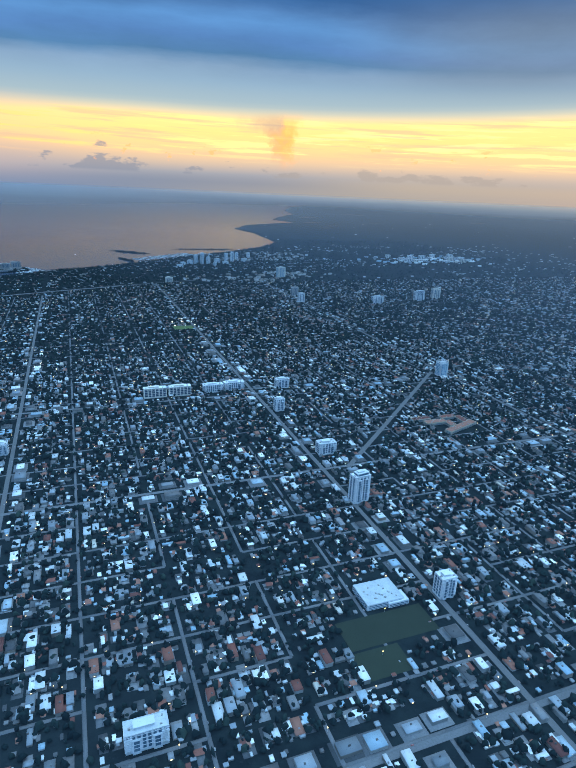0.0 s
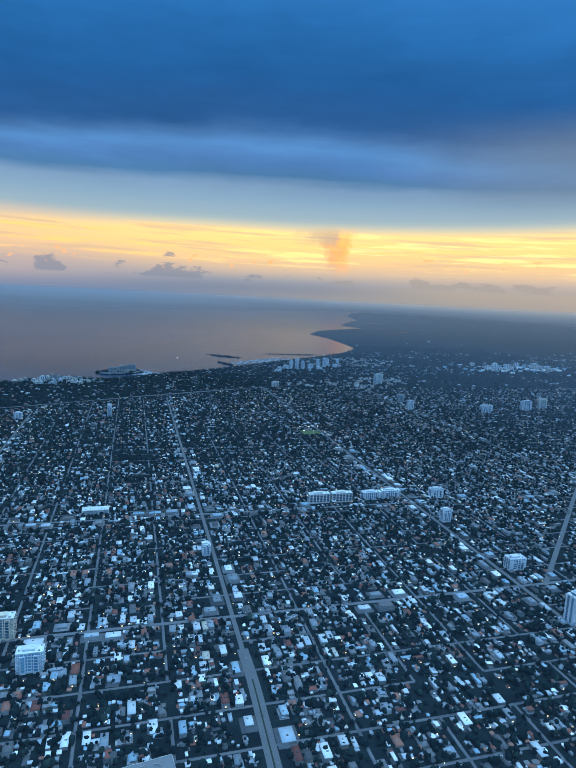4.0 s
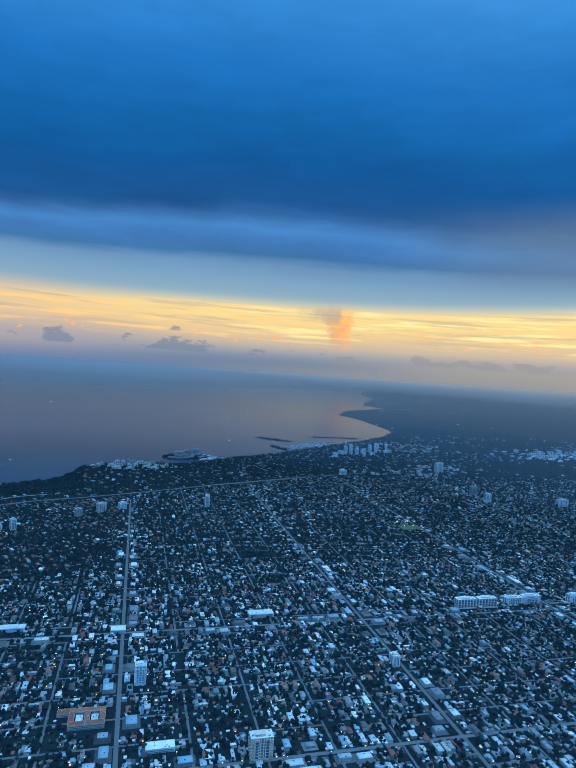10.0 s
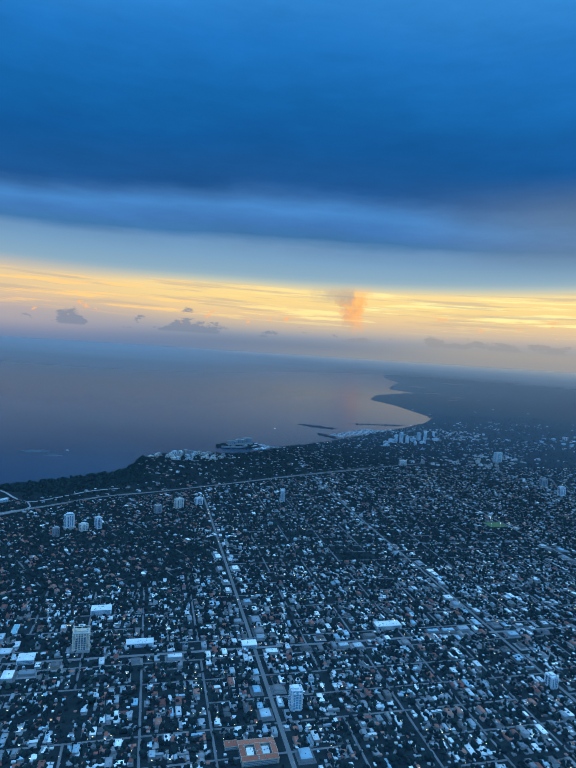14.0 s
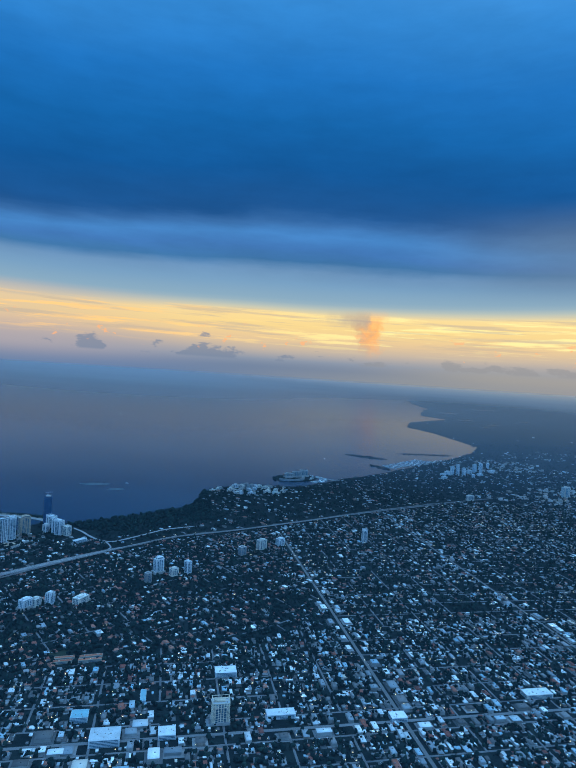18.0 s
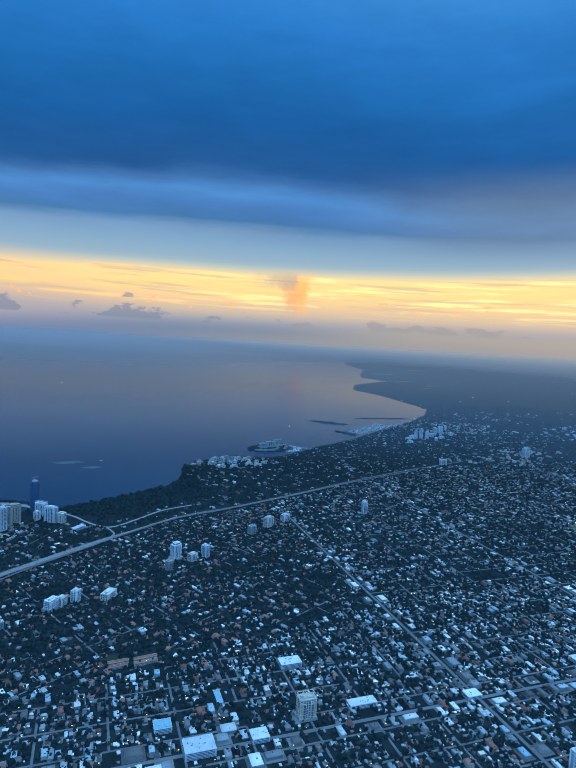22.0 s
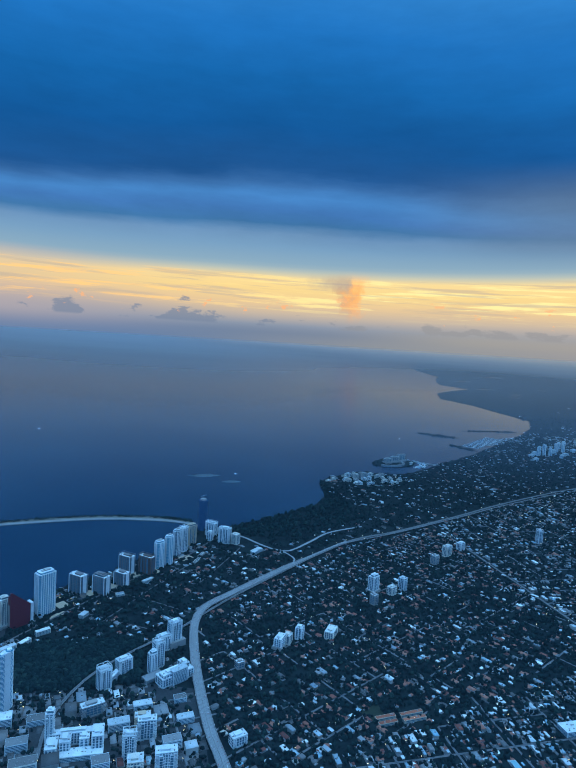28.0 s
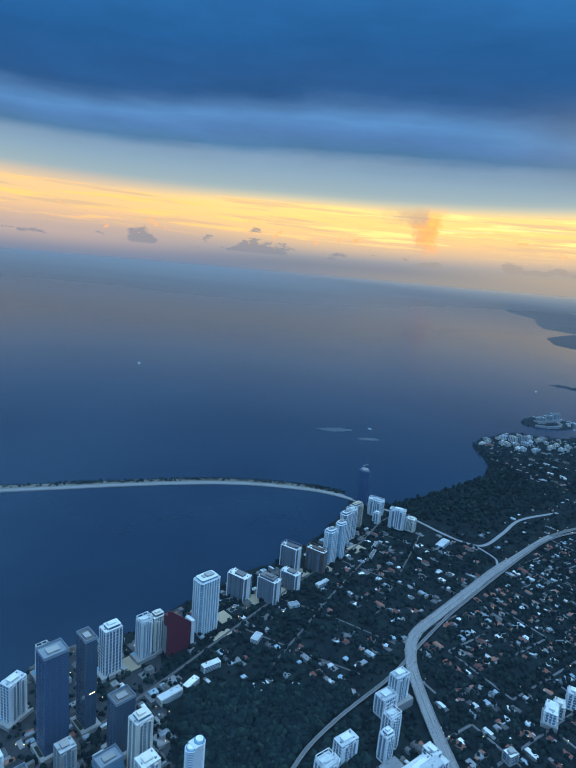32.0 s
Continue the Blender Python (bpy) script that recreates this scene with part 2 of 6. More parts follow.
def mat(name, stops, rough=0.7, spec=0.3, metal=0.0, source="object", grain=0.6, patch=0.05, bump=0.3, amount=0.25):
    """Surface whose colour is picked by chance from stops, with grain and stains in true metres."""
    if name in MATS:
        return MATS[name]
    m = bpy.data.materials.new(name)
    m.use_nodes = True
    n = Tree(m.node_tree)
    out, b = n.add("ShaderNodeOutputMaterial"), n.add("ShaderNodeBsdfPrincipled")
    n.link(b.outputs[0], out.inputs[0])
    if source == "island":
        rnd = n.add("ShaderNodeNewGeometry").outputs["Random Per Island"]
    else:
        rnd = n.add("ShaderNodeObjectInfo").outputs["Random"]
    col = n.ramp(rnd, stops) if len(stops) > 1 else stops[0][1]
    p = n.add("ShaderNodeNewGeometry").outputs["Position"]
    fine, broad = n.noise(p, grain / S, 4, 0.6), n.noise(p, patch / S, 3, 0.55)
    shade = n.math("ADD", 1.0 - amount, n.math("MULTIPLY", n.math("ADD", fine, broad), amount))
    n.link(n.mix(1.0, col, n.vec(shade, shade, shade), "MULTIPLY"), b.inputs["Base Color"])
    b.inputs["Roughness"].default_value, b.inputs["Metallic"].default_value = rough, metal
    b.inputs["Specular IOR Level"].default_value = spec
    if bump:
        bp = n.add("ShaderNodeBump")
        bp.inputs["Strength"].default_value, bp.inputs["Distance"].default_value = bump, 0.5 * S
        n.link(fine, bp.inputs["Height"]), n.link(bp.outputs[0], b.inputs["Normal"])
    MATS[name] = m
    return m


def glow_mat(name, colour, strength):
    m = bpy.data.materials.new(name)
    m.use_nodes = True
    n = Tree(m.node_tree)
    out, e = n.add("ShaderNodeOutputMaterial"), n.add("ShaderNodeEmission")
    e.inputs[0].default_value, e.inputs[1].default_value = colour, strength
    n.link(e.outputs[0], out.inputs[0])
    return m


def c(r, g, b):
    return (r, g, b, 1)


WHITES = [(0.0, c(0.12, 0.15, 0.17)), (0.3, c(0.27, 0.33, 0.37)), (0.42, c(0.19, 0.38, 0.48)), (0.6, c(0.42, 0.48, 0.51)), (0.84, c(0.60, 0.66, 0.68)), (0.96, c(0.80, 0.83, 0.83)), (1.0, c(0.44, 0.40, 0.33))]
GREYS = [(0.0, c(0.06, 0.065, 0.07)), (0.5, c(0.13, 0.135, 0.14)), (0.8, c(0.22, 0.23, 0.24)), (1.0, c(0.20, 0.27, 0.32))]
CLAYS = [(0.0, c(0.13, 0.045, 0.04)), (0.5, c(0.24, 0.08, 0.06)), (1.0, c(0.34, 0.15, 0.11))]
MIXED = [(0.0, c(0.16, 0.15, 0.13)), (0.3, c(0.24, 0.24, 0.23)), (0.6, c(0.40, 0.41, 0.40)), (0.8, c(0.21, 0.23, 0.23)), (1.0, c(0.28, 0.22, 0.18))]
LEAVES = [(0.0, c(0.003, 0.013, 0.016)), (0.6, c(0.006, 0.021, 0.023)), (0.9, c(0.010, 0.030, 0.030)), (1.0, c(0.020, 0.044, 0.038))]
white_paint = mat("white_paint", [(0.0, c(0.52, 0.58, 0.61)), (1.0, c(0.66, 0.70, 0.72))], 0.55, 0.4)
pale_paint = mat("pale_paint", [(0.0, c(0.55, 0.53, 0.48)), (1.0, c(0.66, 0.63, 0.57))], 0.6, 0.35)
beige_paint = mat("beige_paint", [(0.0, c(0.42, 0.34, 0.26)), (1.0, c(0.50, 0.41, 0.32))], 0.65, 0.3)
grey_concrete = mat("grey_concrete", [(0.0, c(0.26, 0.26, 0.26)), (1.0, c(0.34, 0.34, 0.33))], 0.8, 0.25)
cream_paint = mat("cream_paint", [(0.0, c(0.56, 0.48, 0.38)), (1.0, c(0.64, 0.56, 0.45))], 0.65, 0.3)
slab_paint = mat("dark_slab_paint", [(0.0, c(0.13, 0.13, 0.14)), (1.0, c(0.19, 0.18, 0.18))], 0.6, 0.3)
red_paint = mat("red_paint", [(0.0, c(0.13, 0.022, 0.034))], 0.6, 0.3)
brown_paint = mat("brown_paint", [(0.0, c(0.10, 0.075, 0.07)), (1.0, c(0.14, 0.10, 0.09))], 0.6, 0.3)
roof_white = mat("roof_membrane", [(0.0, c(0.36, 0.42, 0.45)), (0.5, c(0.52, 0.57, 0.59)), (1.0, c(0.72, 0.75, 0.76))], 0.75, 0.25, amount=0.6)
roof_grey = mat("roof_gravel", GREYS[1:], 0.9, 0.15, amount=0.4)
clay_tile = mat("clay_tile", CLAYS, 0.8, 0.2, amount=0.4)
red_deck = mat("red_roof_coating", [(0.0, c(0.27, 0.08, 0.05)), (1.0, c(0.36, 0.12, 0.075))], 0.8, 0.2, amount=0.4)
blue_roof = mat("teal_roof", [(0.0, c(0.16, 0.36, 0.42))], 0.6, 0.3)
window_glass = mat("window_glass", [(0.0, c(0.04, 0.11, 0.16)), (1.0, c(0.08, 0.20, 0.27))], 0.12, 0.6, bump=0.02)
curtain_glass = mat("curtain_glass", [(0.0, c(0.07, 0.24, 0.34)), (1.0, c(0.12, 0.36, 0.47))], 0.10, 0.7, bump=0.02)
dark_glass = mat("dark_glass", [(0.0, c(0.035, 0.085, 0.13))], 0.08, 0.7, bump=0.02)
blue_glass = mat("blue_glass", [(0.0, c(0.028, 0.095, 0.18))], 0.2, 0.5, bump=0.02)
asphalt = mat("asphalt", [(0.0, c(0.085, 0.088, 0.092))], 0.85, 0.25, grain=0.4, patch=0.03)
old_asphalt = mat("worn_asphalt", [(0.0, c(0.12, 0.125, 0.13))], 0.95, 0.1, grain=0.3, patch=0.02, amount=0.35)
concrete_road = mat("concrete_road", [(0.0, c(0.23, 0.24, 0.25))], 0.8, 0.25, grain=0.3, patch=0.02, amount=0.3)
side_asphalt = mat("side_street_asphalt", [(0.0, c(0.135, 0.145, 0.155))], 0.95, 0.08, grain=0.3, patch=0.01, amount=0.6)
paved_i = mat("paved_yard", [(0.0, c(0.055, 0.065, 0.07)), (0.5, c(0.12, 0.13, 0.14)), (1.0, c(0.26, 0.27, 0.28))], 0.95, 0.08, source="island", grain=0.3, patch=0.06, amount=0.6)
sand = mat("sand", [(0.0, c(0.17, 0.165, 0.145))], 0.9, 0.2, patch=0.02)
lawn = mat("lawn", [(0.0, c(0.017, 0.028, 0.020)), (1.0, c(0.024, 0.038, 0.024))], 0.9, 0.2, patch=0.02, amount=0.4)
pool_water = mat("pool_water", [(0.0, c(0.06, 0.34, 0.48))], 0.1, 0.5, bump=0.05)
bark = mat("bark", [(0.0, c(0.10, 0.08, 0.06))], 0.9, 0.2)
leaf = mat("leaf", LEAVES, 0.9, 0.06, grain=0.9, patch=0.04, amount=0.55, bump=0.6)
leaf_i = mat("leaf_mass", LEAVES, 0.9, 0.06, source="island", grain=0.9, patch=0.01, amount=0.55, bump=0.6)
white_i = mat("roof_white_mass", WHITES, 0.75, 0.25, source="island", amount=0.3)
grey_i = mat("roof_grey_mass", GREYS, 0.85, 0.2, source="island", amount=0.3)
clay_i = mat("roof_clay_mass", CLAYS, 0.8, 0.2, source="island", amount=0.3)
wall_i = mat("wall_mass", MIXED, 0.75, 0.25, source="island", amount=0.25)
wall_o = mat("house_wall", MIXED, 0.75, 0.25, amount=0.25)
metal = mat("steel", [(0.0, c(0.45, 0.46, 0.48))], 0.4, 0.5, metal=0.8)
car_paint = mat("car_paint", [(0.0, c(0.6, 0.6, 0.6)), (0.4, c(0.05, 0.05, 0.06)), (0.7, c(0.3, 0.3, 0.32)), (1.0, c(0.35, 0.05, 0.04))], 0.35, 0.5, bump=0, source="island")
warm_light = glow_mat("warm_lamp", (1.0, 0.76, 0.42, 1), 3.6)
white_light = glow_mat("white_lamp", (1.0, 0.93, 0.70, 1), 6.0)


def make_water():
    m = bpy.data.materials.new("bay_water")
    m.use_nodes = True
    n = Tree(m.node_tree)
    out, b = n.add("ShaderNodeOutputMaterial"), n.add("ShaderNodeBsdfPrincipled")
    n.link(b.outputs[0], out.inputs[0])
    p = n.add("ShaderNodeNewGeometry").outputs["Position"]
    broad = n.noise(p, 0.0006 / S, 4, 0.55)
    n.link(n.mix(n.step(broad, 0.35, 0.7), c(0.004, 0.021, 0.046), c(0.012, 0.040, 0.070)), b.inputs["Base Color"])
    # wind-ruffled in the open bay, calm under the lee shore
    sep = n.add("ShaderNodeSeparateXYZ")
    n.link(p, sep.inputs[0])
    calm = n.math("SUBTRACT", 1.0, n.step(n.math("MULTIPLY_ADD", n.noise(p, 0.0004 / S, 3, 0.5), 3000 * S, sep.outputs[0]), -3600 * S, 900 * S))
    n.link(n.math("MULTIPLY_ADD", calm, -0.06, 0.17), b.inputs["Roughness"])
    b.inputs["IOR"].default_value = 1.333
    ripple = n.math("ADD", n.noise(p, 0.03 / S, 3, 0.6), n.noise(p, 0.004 / S, 3, 0.5))
    bp = n.add("ShaderNodeBump")
    bp.inputs["Strength"].default_value, bp.inputs["Distance"].default_value = 0.12, 1.2 * S
    n.link(ripple, bp.inputs["Height"]), n.link(bp.outputs[0], b.inputs["Normal"])
    return m


def make_land():
    """Dark ground under the trees: soil, grass and undergrowth in patches."""
    m = bpy.data.materials.new("wooded_ground")
    m.use_nodes = True
    n = Tree(m.node_tree)
    out, b = n.add("ShaderNodeOutputMaterial"), n.add("ShaderNodeBsdfPrincipled")
    n.link(b.outputs[0], out.inputs[0])
    p = n.add("ShaderNodeNewGeometry").outputs["Position"]
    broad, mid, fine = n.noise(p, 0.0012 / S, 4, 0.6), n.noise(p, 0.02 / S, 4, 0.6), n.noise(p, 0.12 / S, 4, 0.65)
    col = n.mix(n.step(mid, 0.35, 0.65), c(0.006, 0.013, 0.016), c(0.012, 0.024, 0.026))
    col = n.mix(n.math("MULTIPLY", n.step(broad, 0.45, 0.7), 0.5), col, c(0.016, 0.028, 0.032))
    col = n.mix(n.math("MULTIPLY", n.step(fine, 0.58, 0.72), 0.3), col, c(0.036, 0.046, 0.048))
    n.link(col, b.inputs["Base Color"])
    b.inputs["Roughness"].default_value = 1.0
    b.inputs["Specular IOR Level"].default_value = 0.04
    bp = n.add("ShaderNodeBump")
    bp.inputs["Strength"].default_value, bp.inputs["Distance"].default_value = 0.6, 4 * S
    n.link(n.math("ADD", fine, mid), bp.inputs["Height"]), n.link(bp.outputs[0], b.inputs["Normal"])
    return m


water_mat, land_mat = make_water(), make_land()


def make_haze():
    """Haze painted into a sheet: tint and opacity that thicken away from the city."""
    m = bpy.data.materials.new("painted_haze")
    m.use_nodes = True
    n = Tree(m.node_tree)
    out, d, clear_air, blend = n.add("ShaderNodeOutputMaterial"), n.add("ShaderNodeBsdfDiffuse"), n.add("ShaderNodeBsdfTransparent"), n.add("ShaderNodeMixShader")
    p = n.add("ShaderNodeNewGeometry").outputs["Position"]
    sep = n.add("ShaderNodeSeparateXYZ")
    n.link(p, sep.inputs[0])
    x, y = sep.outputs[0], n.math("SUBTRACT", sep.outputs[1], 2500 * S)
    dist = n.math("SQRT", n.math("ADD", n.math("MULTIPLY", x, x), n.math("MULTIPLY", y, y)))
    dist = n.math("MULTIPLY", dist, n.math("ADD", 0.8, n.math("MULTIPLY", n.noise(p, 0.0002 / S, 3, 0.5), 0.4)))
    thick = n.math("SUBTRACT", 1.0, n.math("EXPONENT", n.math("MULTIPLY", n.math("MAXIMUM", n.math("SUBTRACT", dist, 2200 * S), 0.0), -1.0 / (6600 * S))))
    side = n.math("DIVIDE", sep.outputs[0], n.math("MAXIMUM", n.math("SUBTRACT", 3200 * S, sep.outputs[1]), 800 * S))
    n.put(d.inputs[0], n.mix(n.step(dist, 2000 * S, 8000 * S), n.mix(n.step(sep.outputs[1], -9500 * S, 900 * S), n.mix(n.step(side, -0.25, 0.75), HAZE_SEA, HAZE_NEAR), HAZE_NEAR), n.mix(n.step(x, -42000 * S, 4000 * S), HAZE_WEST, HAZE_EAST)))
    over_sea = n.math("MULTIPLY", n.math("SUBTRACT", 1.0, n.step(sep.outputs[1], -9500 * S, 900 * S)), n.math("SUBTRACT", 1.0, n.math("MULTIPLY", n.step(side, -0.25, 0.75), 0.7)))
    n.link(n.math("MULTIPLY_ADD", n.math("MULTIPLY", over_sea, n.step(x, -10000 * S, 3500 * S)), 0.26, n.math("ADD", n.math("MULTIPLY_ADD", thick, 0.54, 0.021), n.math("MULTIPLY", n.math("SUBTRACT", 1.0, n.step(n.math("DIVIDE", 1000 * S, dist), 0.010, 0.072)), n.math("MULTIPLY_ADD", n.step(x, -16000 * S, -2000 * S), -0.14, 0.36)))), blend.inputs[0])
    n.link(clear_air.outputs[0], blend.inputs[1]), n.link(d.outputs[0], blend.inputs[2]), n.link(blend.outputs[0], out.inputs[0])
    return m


# painted haze tints by place: over sea, near city, west, east
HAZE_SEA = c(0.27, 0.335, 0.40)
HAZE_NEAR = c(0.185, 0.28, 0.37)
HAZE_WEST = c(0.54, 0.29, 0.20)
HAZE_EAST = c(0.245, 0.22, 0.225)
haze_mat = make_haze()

# ---------------------------------------------------------------- mesh helpers
class Geo:
    """Collects vertices and faces in true metres."""

    def __init__(self):
        self.v, self.f = [], []

    def prism(self, ring, z0, z1, top=True, bottom=False):
        k, n = len(self.v), len(ring)
        self.v += [(x, y, z0) for x, y in ring] + [(x, y, z1) for x, y in ring]
        self.f += [(k + i, k + (i + 1) % n, k + n + (i + 1) % n, k + n + i) for i in range(n)]
        if top:
            self.f.append(tuple(range(k + n, k + 2 * n)))
        if bottom:
            self.f.append(tuple(range(k + n - 1, k - 1, -1)))
        return self

    def box(self, x, y, z0, z1, w, d, turn=0.0):
        a = radians(turn)
        ring = [(x + u * w / 2 * math.cos(a) - v * d / 2 * math.sin(a), y + u * w / 2 * math.sin(a) + v * d / 2 * math.cos(a))
                for u, v in ((-1, -1), (1, -1), (1, 1), (-1, 1))]
        return self.prism(ring, z0, z1, True, True)

    def disc(self, x, y, z0, z1, r, n=20, rx=1.0):
        return self.prism([(x + r * rx * math.cos(2 * math.pi * i / n), y + r * math.sin(2 * math.pi * i / n)) for i in range(n)], z0, z1, True, True)

    def hip(self, w, d, z0, z1, over=0.7):
        """Hipped roof over a rectangle, with an eaves board."""
        w, d = w + 2 * over, d + 2 * over
        r = max(0.0, (max(w, d) - min(w, d)) / 2)
        k = len(self.v)
        self.v += [(-w / 2, -d / 2, z0), (w / 2, -d / 2, z0), (w / 2, d / 2, z0), (-w / 2, d / 2, z0)]
        self.v += [(-r, 0, z1), (r, 0, z1)] if w >= d else [(0, -r, z1), (0, r, z1)]
        if w >= d:
            self.f += [(k, k + 1, k + 5, k + 4), (k + 1, k + 2, k + 5), (k + 2, k + 3, k + 4, k + 5), (k + 3, k, k + 4)]
        else:
            self.f += [(k, k + 1, k + 4), (k + 1, k + 2, k + 5, k + 4), (k + 2, k + 3, k + 5), (k + 3, k, k + 4, k + 5)]
        self.f.append((k + 3, k + 2, k + 1, k))
        return self

    def mesh(self, name, material):
        me = bpy.data.meshes.new(name)
        me.from_pydata([(x * S, y * S, z * S) for x, y, z in self.v], [], self.f)
        me.materials.append(material)
        me.update()
        return me


def thing(name, x, y, z=0.0, turn=0.0):
    ob = new(name)
    ob.empty_display_size = 0.2
    ob.matrix_world = pose(x * S, y * S, z * S, 0, 0, turn)
    return ob


def part(name, geo, material, parent, label="", at=(0, 0, 0), turn=0.0):
    """One mesh object under a thing or a part; geo may be a mesh that is shared."""
    me = geo if isinstance(geo, bpy.types.Mesh) else geo.mesh(name, material)
    ob = new(name, me)
    ob.parent = parent
    ob.matrix_basis = pose(at[0] * S, at[1] * S, at[2] * S, 0, 0, turn)
    if label:
        tagged(ob, label)
    return ob


def solid(name, geo, material, label, category, kind="structure", x=0, y=0, z=0, turn=0):
    ob = new(name, geo if isinstance(geo, bpy.types.Mesh) else geo.mesh(name, material))
    ob.matrix_world = pose(x * S, y * S, z * S, 0, 0, turn)
    return tagged(ob, label, category, kind=kind)


def bulk(name, verts, faces, material, label, category, parent=None):
    """One big mesh from arrays: verts (n, 3) in metres, faces (m, k)."""
    me = bpy.data.meshes.new(name)
    m, k = faces.shape
    me.vertices.add(len(verts)), me.loops.add(m * k), me.polygons.add(m)
    me.vertices.foreach_set("co", (verts * S).astype(np.float32).ravel())
    me.loops.foreach_set("vertex_index", faces.astype(np.int32).ravel())
    me.polygons.foreach_set("loop_start", np.arange(0, m * k, k, dtype=np.int32))
    me.materials.append(material)
    me.update(calc_edges=True)
    ob = new(name, me)
    if parent:
        ob.parent = parent
    return tagged(ob, label, category, kind="stuff")


def corners(x, y, w, d, turn):
    ca, sa = np.cos(turn), np.sin(turn)
    out = []
    for u, v in ((-0.5, -0.5), (0.5, -0.5), (0.5, 0.5), (-0.5, 0.5)):
        out.append(np.stack([x + u * w * ca - v * d * sa, y + u * w * sa + v * d * ca], 1))
    return np.stack(out, 1)


def bulk_boxes(x, y, w, d, z0, z1, turn, top=True):
    q = corners(x, y, w, d, turn)
    n = len(x)
    v = np.zeros((n, 8, 3))
    v[:, :4, :2], v[:, 4:, :2], v[:, :4, 2], v[:, 4:, 2] = q, q, z0[:, None], z1[:, None]
    f = np.array([(0, 1, 5, 4), (1, 2, 6, 5), (2, 3, 7, 6), (3, 0, 4, 7), (4, 5, 6, 7)][:5 if top else 4])
    return v.reshape(-1, 3), (f[None] + 8 * np.arange(n)[:, None, None]).reshape(-1, 4)


def bulk_hips(x, y, w, d, z0, z1, turn):
    swap = d > w
    w2, d2, t2 = np.where(swap, d, w), np.where(swap, w, d), turn + np.where(swap, np.pi / 2, 0)
    q = corners(x, y, w2 + 1.2, d2 + 1.2, t2)
    r = (w2 - d2) / 2
    n = len(x)
    v = np.zeros((n, 6, 3))
    v[:, :4, :2], v[:, :4, 2] = q, z0[:, None]
    v[:, 4, 0], v[:, 4, 1], v[:, 5, 0], v[:, 5, 1] = x - r * np.cos(t2), y - r * np.sin(t2), x + r * np.cos(t2), y + r * np.sin(t2)
    v[:, 4:, 2] = z1[:, None]
    f = np.array([(0, 1, 5), (0, 5, 4), (1, 2, 5), (2, 3, 4), (2, 4, 5), (3, 0, 4)])
    return v.reshape(-1, 3), (f[None] + 6 * np.arange(n)[:, None, None]).reshape(-1, 3)


def clump_shape():
    """A dome of leaves: tip, two rings of five, open below."""
    v = [(0, 0, 1.0)]
    for k, (r, z) in enumerate(((0.72, 0.55), (1.0, -0.45))):
        v += [(r * math.cos(2 * math.pi * (i + 0.5 * k) / 5), r * math.sin(2 * math.pi * (i + 0.5 * k) / 5), z) for i in range(5)]
    f = [(0, 1 + i, 1 + (i + 1) % 5) for i in range(5)]
    for i in range(5):
        f += [(1 + i, 6 + i, 1 + (i + 1) % 5), (1 + (i + 1) % 5, 6 + i, 6 + (i + 1) % 5)]
    return np.array(v, float), np.array(f)


ICO_V, ICO_F = clump_shape()


def bulk_clumps(x, y, z, r, h):
    """Ragged leaf clumps: every vertex pushed in or out by chance."""
    n = len(x)
    push = rng.uniform(0.5, 1.35, (n, len(ICO_V), 1))
    v = ICO_V[None] * push * np.stack([r * rng.uniform(0.8, 1.25, n), r * rng.uniform(0.8, 1.25, n), h], 1)[:, None, :]
    v += np.stack([x, y, z], 1)[:, None, :]
    return v.reshape(-1, 3), (ICO_F[None] + len(ICO_V) * np.arange(n)[:, None, None]).reshape(-1, 3)


# ---------------------------------------------------------------- land, bay and shore
SHORE = [(3450, 6800), (2500, 2900), (2160, 1500), (2010, 1000), (1940, 830), (1880, 745), (1790, 690), (1700, 655), (1575, 520), (1460, 400), (1290, 290), (1190, 180), (1100, 70), (980, -120), (940, -225), (870, -230), (800, -160), (742, -205), (570, -292), (365, -418), (172, -560), (60, -720), (10, -900), (-10, -1060), (-120, -1215), (-290, -1330), (-424, -1400), (-600, -1350), (-824, -1330), (-1113, -1520), (-1355, -1720), (-1553, -1840), (-1884, -2077), (-2313, -2438), (-2822, -2865)]
SHORE_FAR = [(-3408, -3339), (-3934, -3887), (-4425, -4575), (-4505, -5432), (-4620, -6400), (-4560, -7480), (-5158, -8699), (-5986, -9500), (-6900, -10200), (-6700, -11300), (-7310, -12660), (-8906, -15546), (-9801, -18727), (-12008, -23952), (-16330, -31000), (-14500, -33500), (-17000, -36000), (-30000, -48000)]


def ragged(points, rough):
    """Splits every edge and shifts the new points sideways, for an uneven shore."""
    out = []
    for (ax, ay), (bx, by) in zip(points, points[1:]):
        n = max(2, min(12, int(math.hypot(bx - ax, by - ay) / 45)))
        for i in range(n):
            f = i / n
            j = 0 if i == 0 else rough * math.hypot(bx - ax, by - ay) / n
            out.append((ax + (bx - ax) * f + random.uniform(-j, j), ay + (by - ay) * f + random.uniform(-j, j)))
    return out + [points[-1]]


COAST = ragged(SHORE, 0.12) + ragged(SHORE_FAR, 0.22)
RING = COAST + [(-60000, -62000), (-74000, -40000), (-74000, 6800)]


